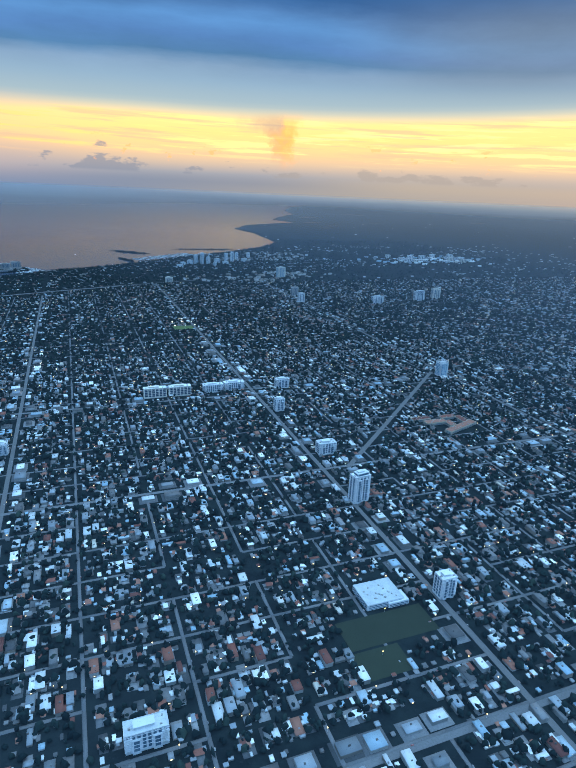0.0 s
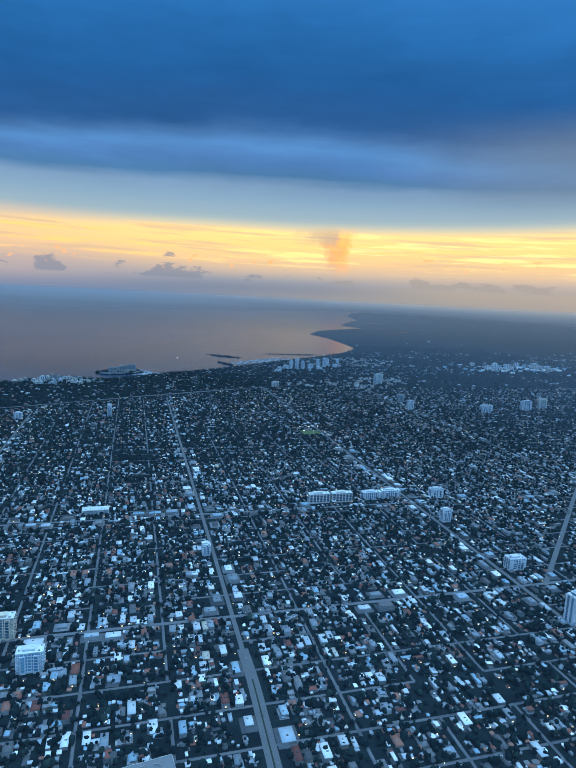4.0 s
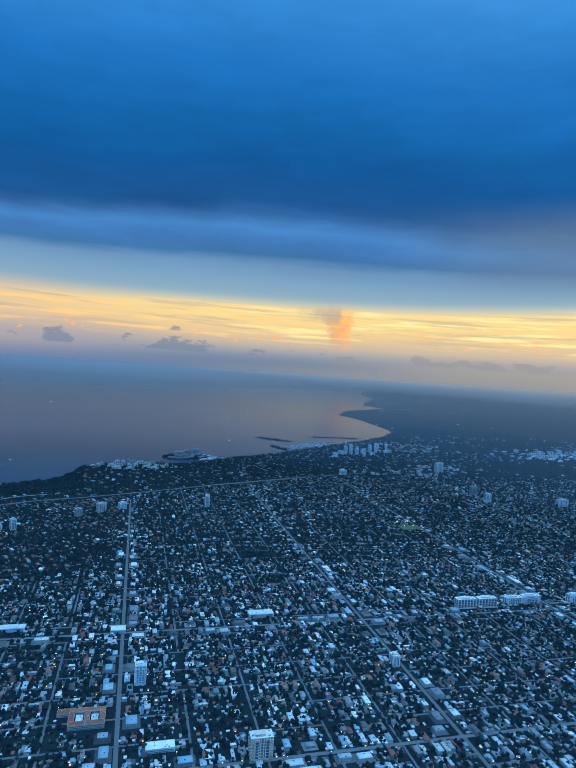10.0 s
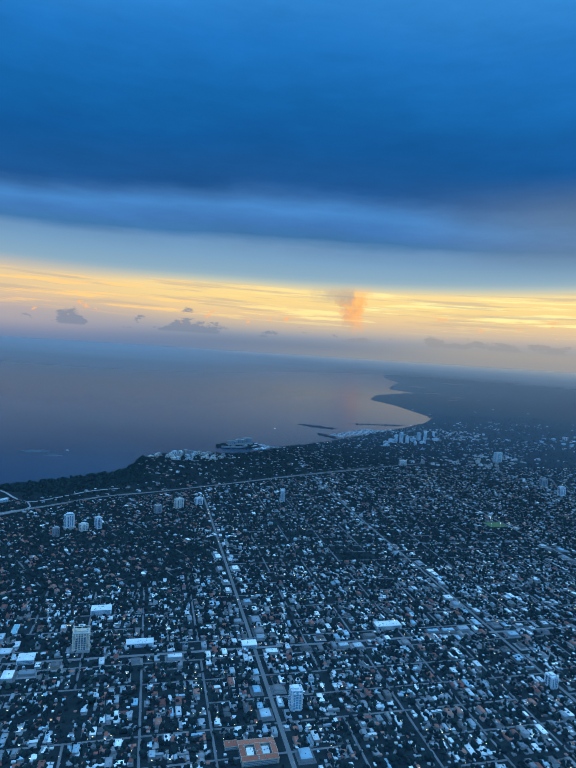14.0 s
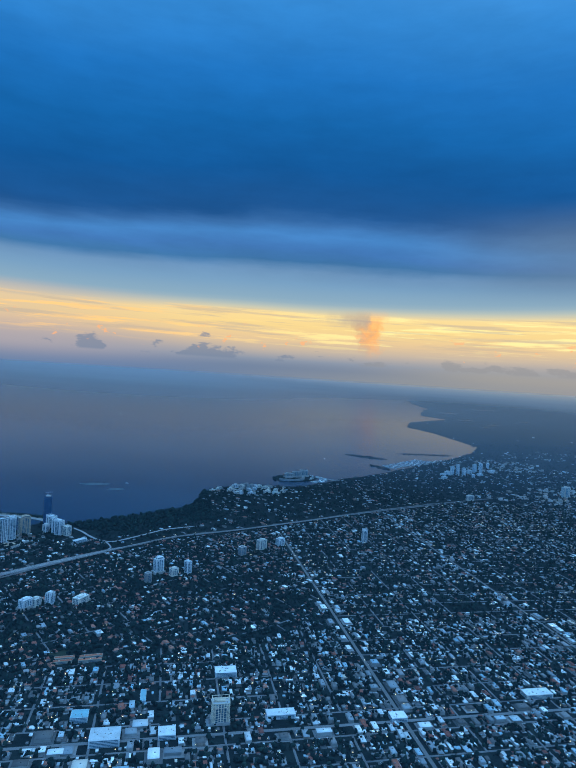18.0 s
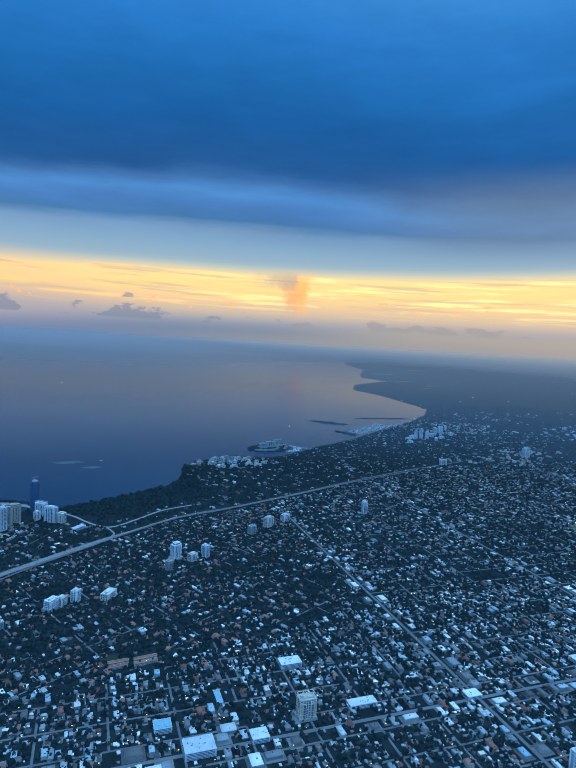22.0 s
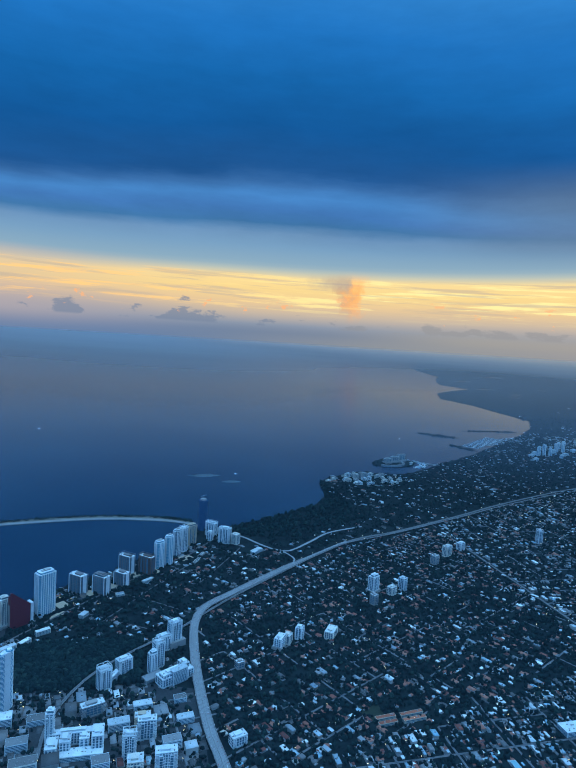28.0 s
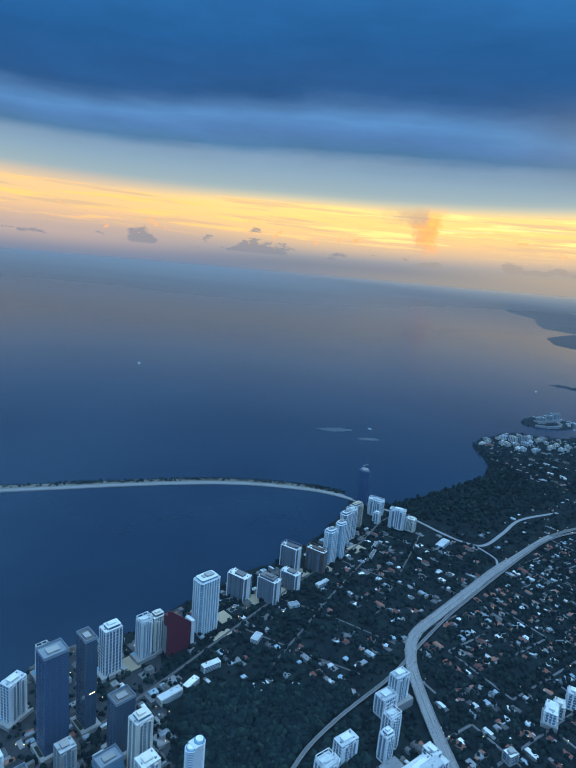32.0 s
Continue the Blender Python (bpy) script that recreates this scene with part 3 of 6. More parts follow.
def inside(px, py, ring):
    px, py = np.asarray(px, float), np.asarray(py, float)
    r = np.array(ring)
    res = np.zeros(px.shape, bool)
    for (ax, ay), (bx, by) in zip(r, np.roll(r, -1, 0)):
        if ay != by:
            hit = ((ay > py) != (by > py)) & (px < (bx - ax) * (py - ay) / (by - ay) + ax)
            res ^= hit
    return res


def slab(name, ring, z0, z1, material, label, category, kind="structure"):
    bm = bmesh.new()
    top = [bm.verts.new((x * S, y * S, z1 * S)) for x, y in ring]
    low = [bm.verts.new((x * S, y * S, z0 * S)) for x, y in ring]
    n = len(ring)
    for i in range(n):
        bm.faces.new((top[i], low[i], low[(i + 1) % n], top[(i + 1) % n]))
    bmesh.ops.triangulate(bm, faces=[bm.faces.new(top)])
    bmesh.ops.recalc_face_normals(bm, faces=bm.faces)
    me = bpy.data.meshes.new(name)
    bm.to_mesh(me)
    bm.free()
    me.materials.append(material)
    ob = new(name, me)
    return tagged(ob, label, category, kind=kind)


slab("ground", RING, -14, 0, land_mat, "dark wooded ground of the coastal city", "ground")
sea = Geo()
sea.disc(-5000, -4000, -16, -1.6, 88000, 128)
solid("water", sea, water_mat, "calm blue grey bay under a dusk sky", "water")
# flat sheet of painted haze over the whole place, above the highest roofs
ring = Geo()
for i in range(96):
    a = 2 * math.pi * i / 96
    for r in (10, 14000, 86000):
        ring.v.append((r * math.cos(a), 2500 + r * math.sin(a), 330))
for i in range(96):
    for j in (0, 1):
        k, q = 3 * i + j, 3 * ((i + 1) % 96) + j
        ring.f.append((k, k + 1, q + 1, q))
solid("haze_sheet", ring, haze_mat, "flat sheet with distance haze painted in its tint and opacity", "haze")


def blob(cx, cy, rx, ry, turn, n=26, rough=0.16):
    a = radians(turn)
    out = []
    for i in range(n):
        t = 2 * math.pi * i / n
        k = 1 + random.uniform(-rough, rough)
        u, v = rx * k * math.cos(t), ry * k * math.sin(t)
        out.append((cx + u * math.cos(a) - v * math.sin(a), cy + u * math.sin(a) + v * math.cos(a)))
    return out


ISLETS = [(-2043, -3225, 165, 24, 147), (-1989, -2450, 172, 28, 112), (-3050, -3525, 370, 28, 179), (-2150, -3085, 170, 20, 155), (2800, -22000, 1200, 160, 70)]
for x, y, rx, ry, turn in ISLETS:
    slab("wooded_islet", blob(x, y, rx, ry, turn), -14, 0.4, land_mat, "low dark mangrove islet in the bay", "islet")
for x, y, rx, ry, turn in ((-7494, -10360, 260, 70, 0), (-7526, -9117, 200, 60, 20), (-8568, -13310, 300, 90, 0), (-6900, -8300, 120, 50, 0), (-9600, -10800, 180, 60, 10), (-11800, -16500, 500, 120, 0), (-14500, -12500, 320, 90, 0), (-42453, -46844, 2200, 700, 0)):
    slab("pond", blob(x, y, rx, ry, turn), -0.5, 0.35, water_mat, "small still pond in the far woods", "pond")
ISLE = blob(-890, -1705, 220, 145, 18, rough=0.05)
slab("tower_island", ISLE, -14, 1.2, land_mat, "wooded island with apartment blocks and a marina", "island")
for x, y, rx, ry, turn in ((783, -1290, 105, 42, 5), (615, -1121, 70, 28, 0)):
    slab("sandbar", blob(x, y, rx, ry, turn), -3, -1.52, mat("shoal", [(0.0, c(0.05, 0.085, 0.105))], 0.5, 0.4), "pale shoal just under the water", "shoal")


# ---------------------------------------------------------------- roads
def strip(points, width, z0, z1, lift=None):
    """A solid ribbon along a line; lift gives the deck's height point by point."""
    g = Geo()
    p = [Vector(q) for q in points]
    n = len(p)
    for i in range(n):
        a, b = p[max(i - 1, 0)], p[min(i + 1, n - 1)]
        s = Vector((-(b - a).y, (b - a).x)).normalized() * width / 2
        e = lift[i] if lift else 0
        g.v += [(p[i].x + s.x, p[i].y + s.y, z1 + e), (p[i].x - s.x, p[i].y - s.y, z1 + e), (p[i].x - s.x, p[i].y - s.y, z0 + e), (p[i].x + s.x, p[i].y + s.y, z0 + e)]
    for i in range(n - 1):
        k = 4 * i
        g.f += [(k + 1, k, k + 4, k + 5), (k + 2, k + 1, k + 5, k + 6), (k, k + 3, k + 7, k + 4), (k + 3, k + 2, k + 6, k + 7)]
    g.f += [(0, 1, 2, 3), (4 * n - 1, 4 * n - 2, 4 * n - 3, 4 * n - 4)]
    return g


def curve(points, n=6):
    """Catmull-Rom line through the points."""
    out = []
    p = [points[0]] + list(points) + [points[-1]]
    for a, b, d, e in zip(p, p[1:], p[2:], p[3:]):
        for i in range(n):
            t = i / n
            out.append(tuple(0.5 * (2 * b[k] + (d[k] - a[k]) * t + (2 * a[k] - 5 * b[k] + 4 * d[k] - e[k]) * t * t + (3 * b[k] - a[k] - 3 * d[k] + e[k]) * t ** 3) for k in (0, 1)))
    return out + [points[-1]]


HIGHWAY = curve([(925, 2450), (965, 1850), (1000, 1500), (1022, 1354), (1032, 1221), (1036, 1064), (1030, 902), (1014, 785), (968, 685), (864, 594), (738, 490), (580, 355), (420, 235), (210, 85), (60, 10), (-146, -60), (-654, -289), (-1127, -519), (-1800, -800), (-2600, -1080)], 8)
RAIL = curve([(1460, 1560), (1431, 1392), (1428, 1281), (1404, 1180), (1338, 1060), (1240, 962), (1082, 837), (980, 735), (850, 610), (720, 500), (560, 368), (400, 240), (190, 95), (-120, -20), (-640, -250), (-1110, -470), (-1800, -750)], 6)
RAMP = curve([(935, -225), (830, -150), (715, -45), (649, 57), (589, 133), (514, 160), (386, 59), (239, -69), (20, -150)], 6)
RAMP2 = curve([(560, 145), (532, 206), (517, 260), (530, 300), (500, 302), (440, 255)], 6)
CAUSEWAY = curve([(2900, -60), (2500, -170), (2162, -245), (2001, -282), (1833, -316), (1657, -346), (1475, -366), (1290, -359), (1106, -325), (999, -283), (930, -232)], 8)
BAYSHORE = curve([(1839, 1064), (1619, 832), (1410, 595), (1186, 354), (994, 167), (841, -36), (714, -91)], 6)


def lifted(line, amount, x0, x1):
    return [amount * min(1.0, max(0.0, (p[0] - x0) / (x1 - x0))) for p in line]


CUT = next(i for i, p in enumerate(HIGHWAY) if p[0] < 470 and i > 20)
BEND, STRAIGHT = HIGHWAY[:CUT + 1], HIGHWAY[CUT:]
DECK = lifted(BEND, 9.0, 480, 760)


def beside(line, off):
    out = []
    for i, q in enumerate(line):
        a, b = Vector(line[max(i - 1, 0)]), Vector(line[min(i + 1, len(line) - 1)])
        s = Vector((-(b - a).y, (b - a).x)).normalized() * off
        out.append((q[0] + s.x, q[1] + s.y))
    return out


hw = solid("highway", strip(BEND, 29, -2, 0.7, DECK), concrete_road, "pale concrete elevated highway with a sweeping bend", "highway")
for side in (-14.2, -0.6, 0.6, 14.2):
    part("barrier", strip(beside(BEND, side), 0.7, 0.6, 1.8, DECK), grey_concrete, hw, "low concrete barrier")
part("median", strip(beside(BEND, 0.0), 3.4, 0.6, 0.82, DECK), side_asphalt, hw, "dark stained median strip")
for side in (-13.2, 13.2):
    part("shoulder", strip(beside(BEND, side), 1.5, 0.6, 0.8, DECK), old_asphalt, hw, "dark asphalt shoulder")
for lane in (-10.6, -7.6, -4.6, 4.6, 7.6, 10.6):
    part("lane_line", strip(beside(BEND, lane), 0.4, 0.6, 0.78, DECK), asphalt, hw, "dark joint between lanes")
pier = Geo().box(0, 0, -1, 7.2, 26, 2.2).mesh("pier", grey_concrete)
for i in range(4, CUT, 3):
    p, q = BEND[i], BEND[i + 1]
    if p[0] > 760:
        part("pier", pier, grey_concrete, hw, "", (p[0], p[1], 0), math.degrees(math.atan2(q[1] - p[1], q[0] - p[0])) + 90)
trunk = solid("trunk_road", strip(STRAIGHT[:12], 24, -1, 0.7), concrete_road, "wide worn concrete trunk road below the bend", "road")
part("median", strip(STRAIGHT[:12], 3.0, 0.5, 0.8), side_asphalt, trunk, "dark planted median strip")
for side in (-9.0, -5.5, 5.5, 9.0):
    part("lane_line", strip(beside(STRAIGHT[:12], side), 0.4, 0.5, 0.78), asphalt, trunk, "dark joint between lanes")
trunk = solid("trunk_road", strip(STRAIGHT[11:], 17, -1, 0.66), old_asphalt, "long straight worn asphalt trunk road", "road")
part("median", strip(STRAIGHT[11:], 3.0, 0.5, 0.76), side_asphalt, trunk, "dark planted median strip")
rv = solid("rail_viaduct", strip(RAIL, 8.4, 5, 6.4), old_asphalt, "narrow concrete rail viaduct beside the highway", "viaduct")
for side in (-2.1, 2.1):
    part("track_bed", strip(beside(RAIL, side), 2.6, 6.2, 6.65), side_asphalt, rv, "dark ballast under the rails")
for side in (-4.0, 4.0):
    part("edge_wall", strip(beside(RAIL, side), 0.4, 6.2, 7.4), grey_concrete, rv)
rail_pier = Geo().box(0, 0, -1, 5.0, 2.0, 2.0).mesh("rail_pier", grey_concrete)
for p in RAIL[::2]:
    part("pier", rail_pier, grey_concrete, bpy.data.objects["rail_viaduct"], "", (p[0], p[1], 0))
solid("ramp_road", strip(RAMP, 13, -1, 0.9), concrete_road, "worn asphalt ramp to the causeway", "road")
solid("ramp_road", strip(RAMP2, 8, -1, 0.9), concrete_road, "curved worn asphalt slip road", "road")
cw = slab("causeway_bank", [(x, y + 20) for x, y in CAUSEWAY] + [(x, y - 50) for x, y in reversed(CAUSEWAY[:-4])], -14, -0.4, sand, "sandy causeway bank across the bay", "causeway")
solid("causeway_road", strip([(x, y + 4) for x, y in CAUSEWAY], 24, -2, 1.2), concrete_road, "pale concrete causeway road over the bay", "road")
solid("bay_avenue", strip(BAYSHORE, 7, -1, 0.5), asphalt, "dark asphalt avenue between the towers and the woods", "road")
AVENUE0, AVENUE_STEP, STREET0, STREET_STEP = -415.0, 166.4, 1722.0, 101.3
MAJOR = (-415.0, -1248.0, -2075.0, -2985.0)
for x in MAJOR:
    y0, y1 = (90 if x == -415 else -440 if x == -1248 else -800 if x == -2075 else -900), (2620 if x == -1248 else 4600)
    solid("avenue", strip([(x, y0), (x, (y0 + y1) / 2), (x, y1)], 11 if x > -2900 else 14, -1, 0.35), old_asphalt, "wide straight worn asphalt avenue", "road")
BOULEVARD = curve([(-1248, 2560), (-1250, 2660), (-1246, 2800), (-1240, 2930), (-1221, 3064), (-1190, 3145), (-1130, 3240), (-1060, 3340)], 6)
bv = solid("boulevard", strip(BOULEVARD, 25, -1, 0.5), old_asphalt, "broad worn asphalt boulevard with a slow bend", "road")
part("median", strip(BOULEVARD[6:], 3.0, 0.4, 0.62), lawn, bv, "narrow grass median strip")
CROSS = (2430, 1780, 3250)
DIAGONAL = [(-2940, 1700), (-2377, 2228), (-2150, 2440)]
for y, x0, x1 in ((2430, -5200, 950), (1780, -5200, 950), (3250, -4000, 950), (930, -5200, -480)):
    solid("cross_street", strip([(x0, y), ((x0 + x1) / 2, y), (x1, y)], 11, -1, 0.42), side_asphalt, "wide straight worn asphalt street", "road")
solid("diagonal_road", strip(DIAGONAL, 15, -1, 0.5), old_asphalt, "straight diagonal asphalt road", "road")

town_paving = mat("town_paving", [(0.0, c(0.036, 0.043, 0.048))], 0.95, 0.08, grain=0.12, patch=0.012, amount=0.75)
slab("pavement", [(1038, 1160), (1231, 1096), (1379, 1161), (1457, 1116), (1583, 1056), (1638, 742), (1791, 722), (1876, 751), (1931, 823), (1991, 994), (2104, 1472), (2150, 1750), (1036, 1571)],
     -3, 0.12, town_paving, "worn grey paved lots between the office towers", "pavement")
for line, w in (([(866, 72), (966, 231), (1127, 445), (1264, 642), (1373, 798)], 6), ([(731, 77), (835, 250), (965, 455), (1046, 582)], 6), ([(666, 241), (788, 169), (918, 49)], 5), ([(843, 484), (976, 380), (1129, 247)], 5), ([(1030, 711), (1189, 588), (1336, 498)], 5), ([(1154, 821), (1298, 733), (1449, 634)], 5)):
    solid("lane", strip(curve(line, 5), w, -1, 0.4), asphalt, "narrow tree-lined asphalt lane among villas", "road")
solid("island_bridge", strip(curve([(-1050, -1735), (-1130, -1745), (-1230, -1690), (-1290, -1640)], 6), 9, -2, 1.4), concrete_road, "narrow concrete bridge to the wooded island", "bridge")

# ---------------------------------------------------------------- buildings that stand out
def slots(length, gap, margin):
    n = max(2, int((length - 2 * margin) / gap))
    return [-length / 2 + margin + (i + 0.5) * (length - 2 * margin) / n for i in range(n)], (length - 2 * margin) / n


def tower(x, y, h, w, d, turn=38.0, wall=None, glass=None, label="", name="residential_tower", floor=3.3, cols=6.5, share=0.62,
          crown=True, podium=None, roof=None, slabs=0.35, group="", balcony=True, ends=False):
    """A block with glazed columns, floor slabs, balconies, parapet, set-back crown and roof plant."""
    wall, glass, roof = wall or white_paint, glass or window_glass, roof or roof_white
    if podium is None and h > 60 and x > 1590:
        podium = (w + 20, d + 16, 8)
    t = thing(name, x, y, 0, turn)
    tagged(t, label, "building", group)
    part("wall", Geo().box(0, 0, -1, h, w, d), wall, t)
    base = 5.0
    for length, depth, spin in ((w, d, 0), (w, d, 180), (d, w, 90), (d, w, 270)):
        at, pitch = slots(length, cols * 1.35, 1.0)
        me = Geo().box(0, 0, base, h - 1.5, pitch * share, 0.5).mesh("glazing", glass)
        a = radians(spin)
        for u in at:
            px, py = u, -depth / 2 - 0.1
            part("glazing", me, glass, t, "", (px * math.cos(a) - py * math.sin(a), px * math.sin(a) + py * math.cos(a), 0), spin)
    if ends:
        for sx in (-1, 1):
            part("end_wall", Geo().box(sx * (w / 2 + 1.2), 0, -1, h + 2.5, 1.6, d * 0.5), white_paint, t, "bright white end wall")
            part("corner_pier", Geo().box(sx * (w / 2 - 2.2), -d / 2 - 0.8, -1, h + 2, 3.0, 1.6).box(sx * (w / 2 - 2.2), d / 2 + 0.8, -1, h + 2, 3.0, 1.6), white_paint, t, "white corner pier")
    bays = balcony and h > 30
    top = h - random.choice((2, 5, 8))
    if bays:
        bay = Geo().box(0, 0, -1, top, w * 0.2, d + 5).mesh("bay", wall)
        slit = Geo().box(0, 0, base, top - 2, w * 0.13, 0.5).mesh("glazing", glass)
        for sx in (-0.24, 0.24):
            part("bay", bay, wall, t, "", (sx * w, 0, 0))
            for sy in (-1, 1):
                part("glazing", slit, glass, t, "", (sx * w, sy * (d / 2 + 2.6), 0))
    g = Geo()
    z = base
    while slabs and z < h - 1:
        g.box(0, 0, z - 0.55, z + 0.55, w + 2 * slabs + 0.8, d + 2 * slabs + 0.8)
        if bays and z < top - 1:
            for sx in (-0.24, 0.24):
                g.box(sx * w, 0, z - 0.5, z + 0.5, w * 0.2 + 1.0, d + 6.2)
        z += 2 * floor
    if slabs and g.v:
        part("floor_banding", g, wall, t)
    if balcony and slabs:
        g = Geo().box(0, 0.6, base, h - 2, w * 0.02, 2.4)
        z = base + floor
        while z < h - 3:
            g.box(0, 0, z - 0.2, z + 1.0, w * 0.16, 1.8)
            z += floor
        me = g.mesh("balcony_bay", wall)
        for sx in (-1, 1):
            tagged(part("balcony_bay", me, wall, t, "", (sx * (w / 2 - w * 0.09), -d / 2 - 1.3, 0)), kind="stuff")
            tagged(part("balcony_bay", me, wall, t, "", (sx * (w / 2 - w * 0.09), d / 2 + 1.3, 0), 180), kind="stuff")
    top_roof = part("roof", Geo().box(0, 0, h, h + 0.5, w + 0.6, d + 0.6), roof, t)
    g = Geo()
    for sx, sy, ww, dd in ((0, -1, w + 1.2, 0.6), (0, 1, w + 1.2, 0.6), (-1, 0, 0.6, d), (1, 0, 0.6, d)):
        g.box(sx * (w / 2 + 0.3), sy * (d / 2 + 0.3), h, h + 1.6, ww, dd)
    part("parapet", g, wall, t)
    if crown:
        style = random.randrange(3) if h > 55 else 0
        if style == 0:
            part("penthouse", Geo().box(w * 0.05, 0, h + 0.5, h + 5.5, w * 0.45, d * 0.5).box(w * 0.05, 0, h + 5.5, h + 6.1, w * 0.5, d * 0.58), wall, t)
        elif style == 1:
            part("penthouse", Geo().box(-w * 0.06, 0, h + 0.5, h + 7, w * 0.74, d * 0.7).box(-w * 0.06, 0, h + 7, h + 7.8, w * 0.78, d * 0.76).box(w * 0.02, 0, h + 7.8, h + 12, w * 0.4, d * 0.4), wall, t)
            part("penthouse_glazing", Geo().box(-w * 0.06, 0, h + 1.6, h + 5.8, w * 0.68, d * 0.72).box(-w * 0.06, 0, h + 1.6, h + 5.8, w * 0.76, d * 0.6), glass, t)
        else:
            part("penthouse", Geo().box(0, 0, h + 0.5, h + 6, w * 0.5, d * 0.45).disc(w * 0.3, 0, h + 0.5, h + 8, d * 0.2, 14), wall, t)
            g = Geo()
            for sx, sy, ww, dd in ((0, -1, w, 1.2), (0, 1, w, 1.2), (-1, 0, 1.2, d), (1, 0, 1.2, d), (0, 0, 1.2, d), (0, 0, w, 1.2)):
                g.box(sx * (w / 2 - 0.6), sy * (d / 2 - 0.6), h + 8.2, h + 9.2, ww, dd)
            for sx in (-1, 1):
                for sy in (-1, 1):
                    g.box(sx * (w / 2 - 0.6), sy * (d / 2 - 0.6), h + 0.5, h + 8.3, 1.4, 1.4)
            part("roof_frame", g, wall, t)
        for sx, sy in ((-0.38, -0.3), (-0.34, 0.28), (0.4, 0.1)):
            part("cooling_unit", Geo().box(sx * w + random.uniform(-1, 1), sy * d, h + 0.5, h + random.uniform(2, 3.6), random.uniform(2, 5), random.uniform(2, 4)), grey_concrete, top_roof)
    if podium:
        pw, pd, ph = podium
        base_block = part("podium", Geo().box(0, 0, -1, ph, pw, pd).box(0, 0, ph, ph + 1.0, pw - 1, pd - 1), grey_concrete, t)
        part("podium_deck", Geo().box(pw * 0.3, -pd * 0.3, ph + 1.0, ph + 1.4, pw * 0.2, pd * 0.2), pool_water, base_block, "small blue pool on the deck")
    return t


def rounded(w, d, r, n=4):
    """Footprint with rounded corners."""
    out = []
    for cx, cy, a0 in ((1, 1, 0), (-1, 1, 90), (-1, -1, 180), (1, -1, 270)):
        for i in range(n + 1):
            a = radians(a0 + 90 * i / n)
            out.append((cx * (w / 2 - r) + r * math.cos(a), cy * (d / 2 - r) + r * math.sin(a)))
    return out


def condo_tower(x, y, h, w, d, r, turn, glass, label, podium=None):
    """Glazed condominium with rounded balcony corners, white fins and a stepped crown."""
    t = thing("condominium_tower", x, y, 0, turn)
    tagged(t, label, "building")
    part("glass_body", Geo().prism(rounded(w, d, r), -1, h), glass, t)
    g = Geo()
    z = 6.0
    while z < h - 2:
        g.prism(rounded(w + 2.0, d + 2.0, r + 1), z - 0.32, z + 0.32, True, True)
        z += 6.6
    part("balcony_slabs", g, white_paint, t)
    for length, depth, spin in ((w, d, 0), (w, d, 180), (d, w, 90), (d, w, 270)):
        a = radians(spin)
        flat = length - 2 * r
        n = max(2, round(flat / 8))
        me = Geo().box(0, 0, -1, h + 1.2, 2.6, 2.8).mesh("fin", white_paint)
        for i in range(n + 1):
            px, py = -flat / 2 + flat * i / n, -depth / 2 - 0.5
            part("fin", me, white_paint, t, "", (px * math.cos(a) - py * math.sin(a), px * math.sin(a) + py * math.cos(a), 0), spin)
    part("roof", Geo().prism(rounded(w + 1, d + 1, r), h, h + 0.8), roof_white, t)
    crown = part("crown", Geo().prism(rounded(w * 0.78, d * 0.74, r * 0.7), h + 0.8, h + 7).prism(rounded(w * 0.84, d * 0.8, r * 0.75), h + 7, h + 7.9, True, True), white_paint, t)
    part("crown_glazing", Geo().prism(rounded(w * 0.80, d * 0.76, r * 0.7), h + 2.2, h + 5.6), glass, crown)
    part("roof_plant", Geo().box(-w * 0.1, 0, h + 7.9, h + 12.5, w * 0.34, d * 0.4).box(w * 0.18, 0, h + 7.9, h + 10.5, w * 0.14, d * 0.3), grey_concrete, crown)
    if podium:
        part("podium", Geo().prism(rounded(podium[0], podium[1], 6), -1, podium[2]), grey_concrete, t)
        part("pool", Geo().box(podium[0] * 0.4, 0, podium[2], podium[2] + 0.4, podium[0] * 0.1, podium[1] * 0.4), pool_water, t, "small blue pool on the deck")
    return t


def round_tower(x, y, h, r, wall, glass, label, turn=38.0):
    t = thing("round_tower", x, y, 0, turn)
    tagged(t, label, "building")
    for s in (-0.8, 0.8):
        part("glazing", Geo().disc(s * r, 0, -1, h - (6 if s > 0 else 0), r * 0.88, 20), glass, t)
        g = Geo()
        z = 4.0
        while z < h - (6 if s > 0 else 0):
            g.disc(s * r, 0, z - 0.3, z + 0.35, r, 20)
            z += 3.4
        part("ring_balcony", g, wall, t)
    part("wall", Geo().box(0, 0, -1, h - 2, r * 1.4, r * 1.9), wall, t)
    part("roof", Geo().disc(-0.8 * r, 0, h, h + 3, r * 0.6, 16).disc(0.8 * r, 0, h - 6, h - 3, r * 0.6, 16), roof_white, t)
    return t


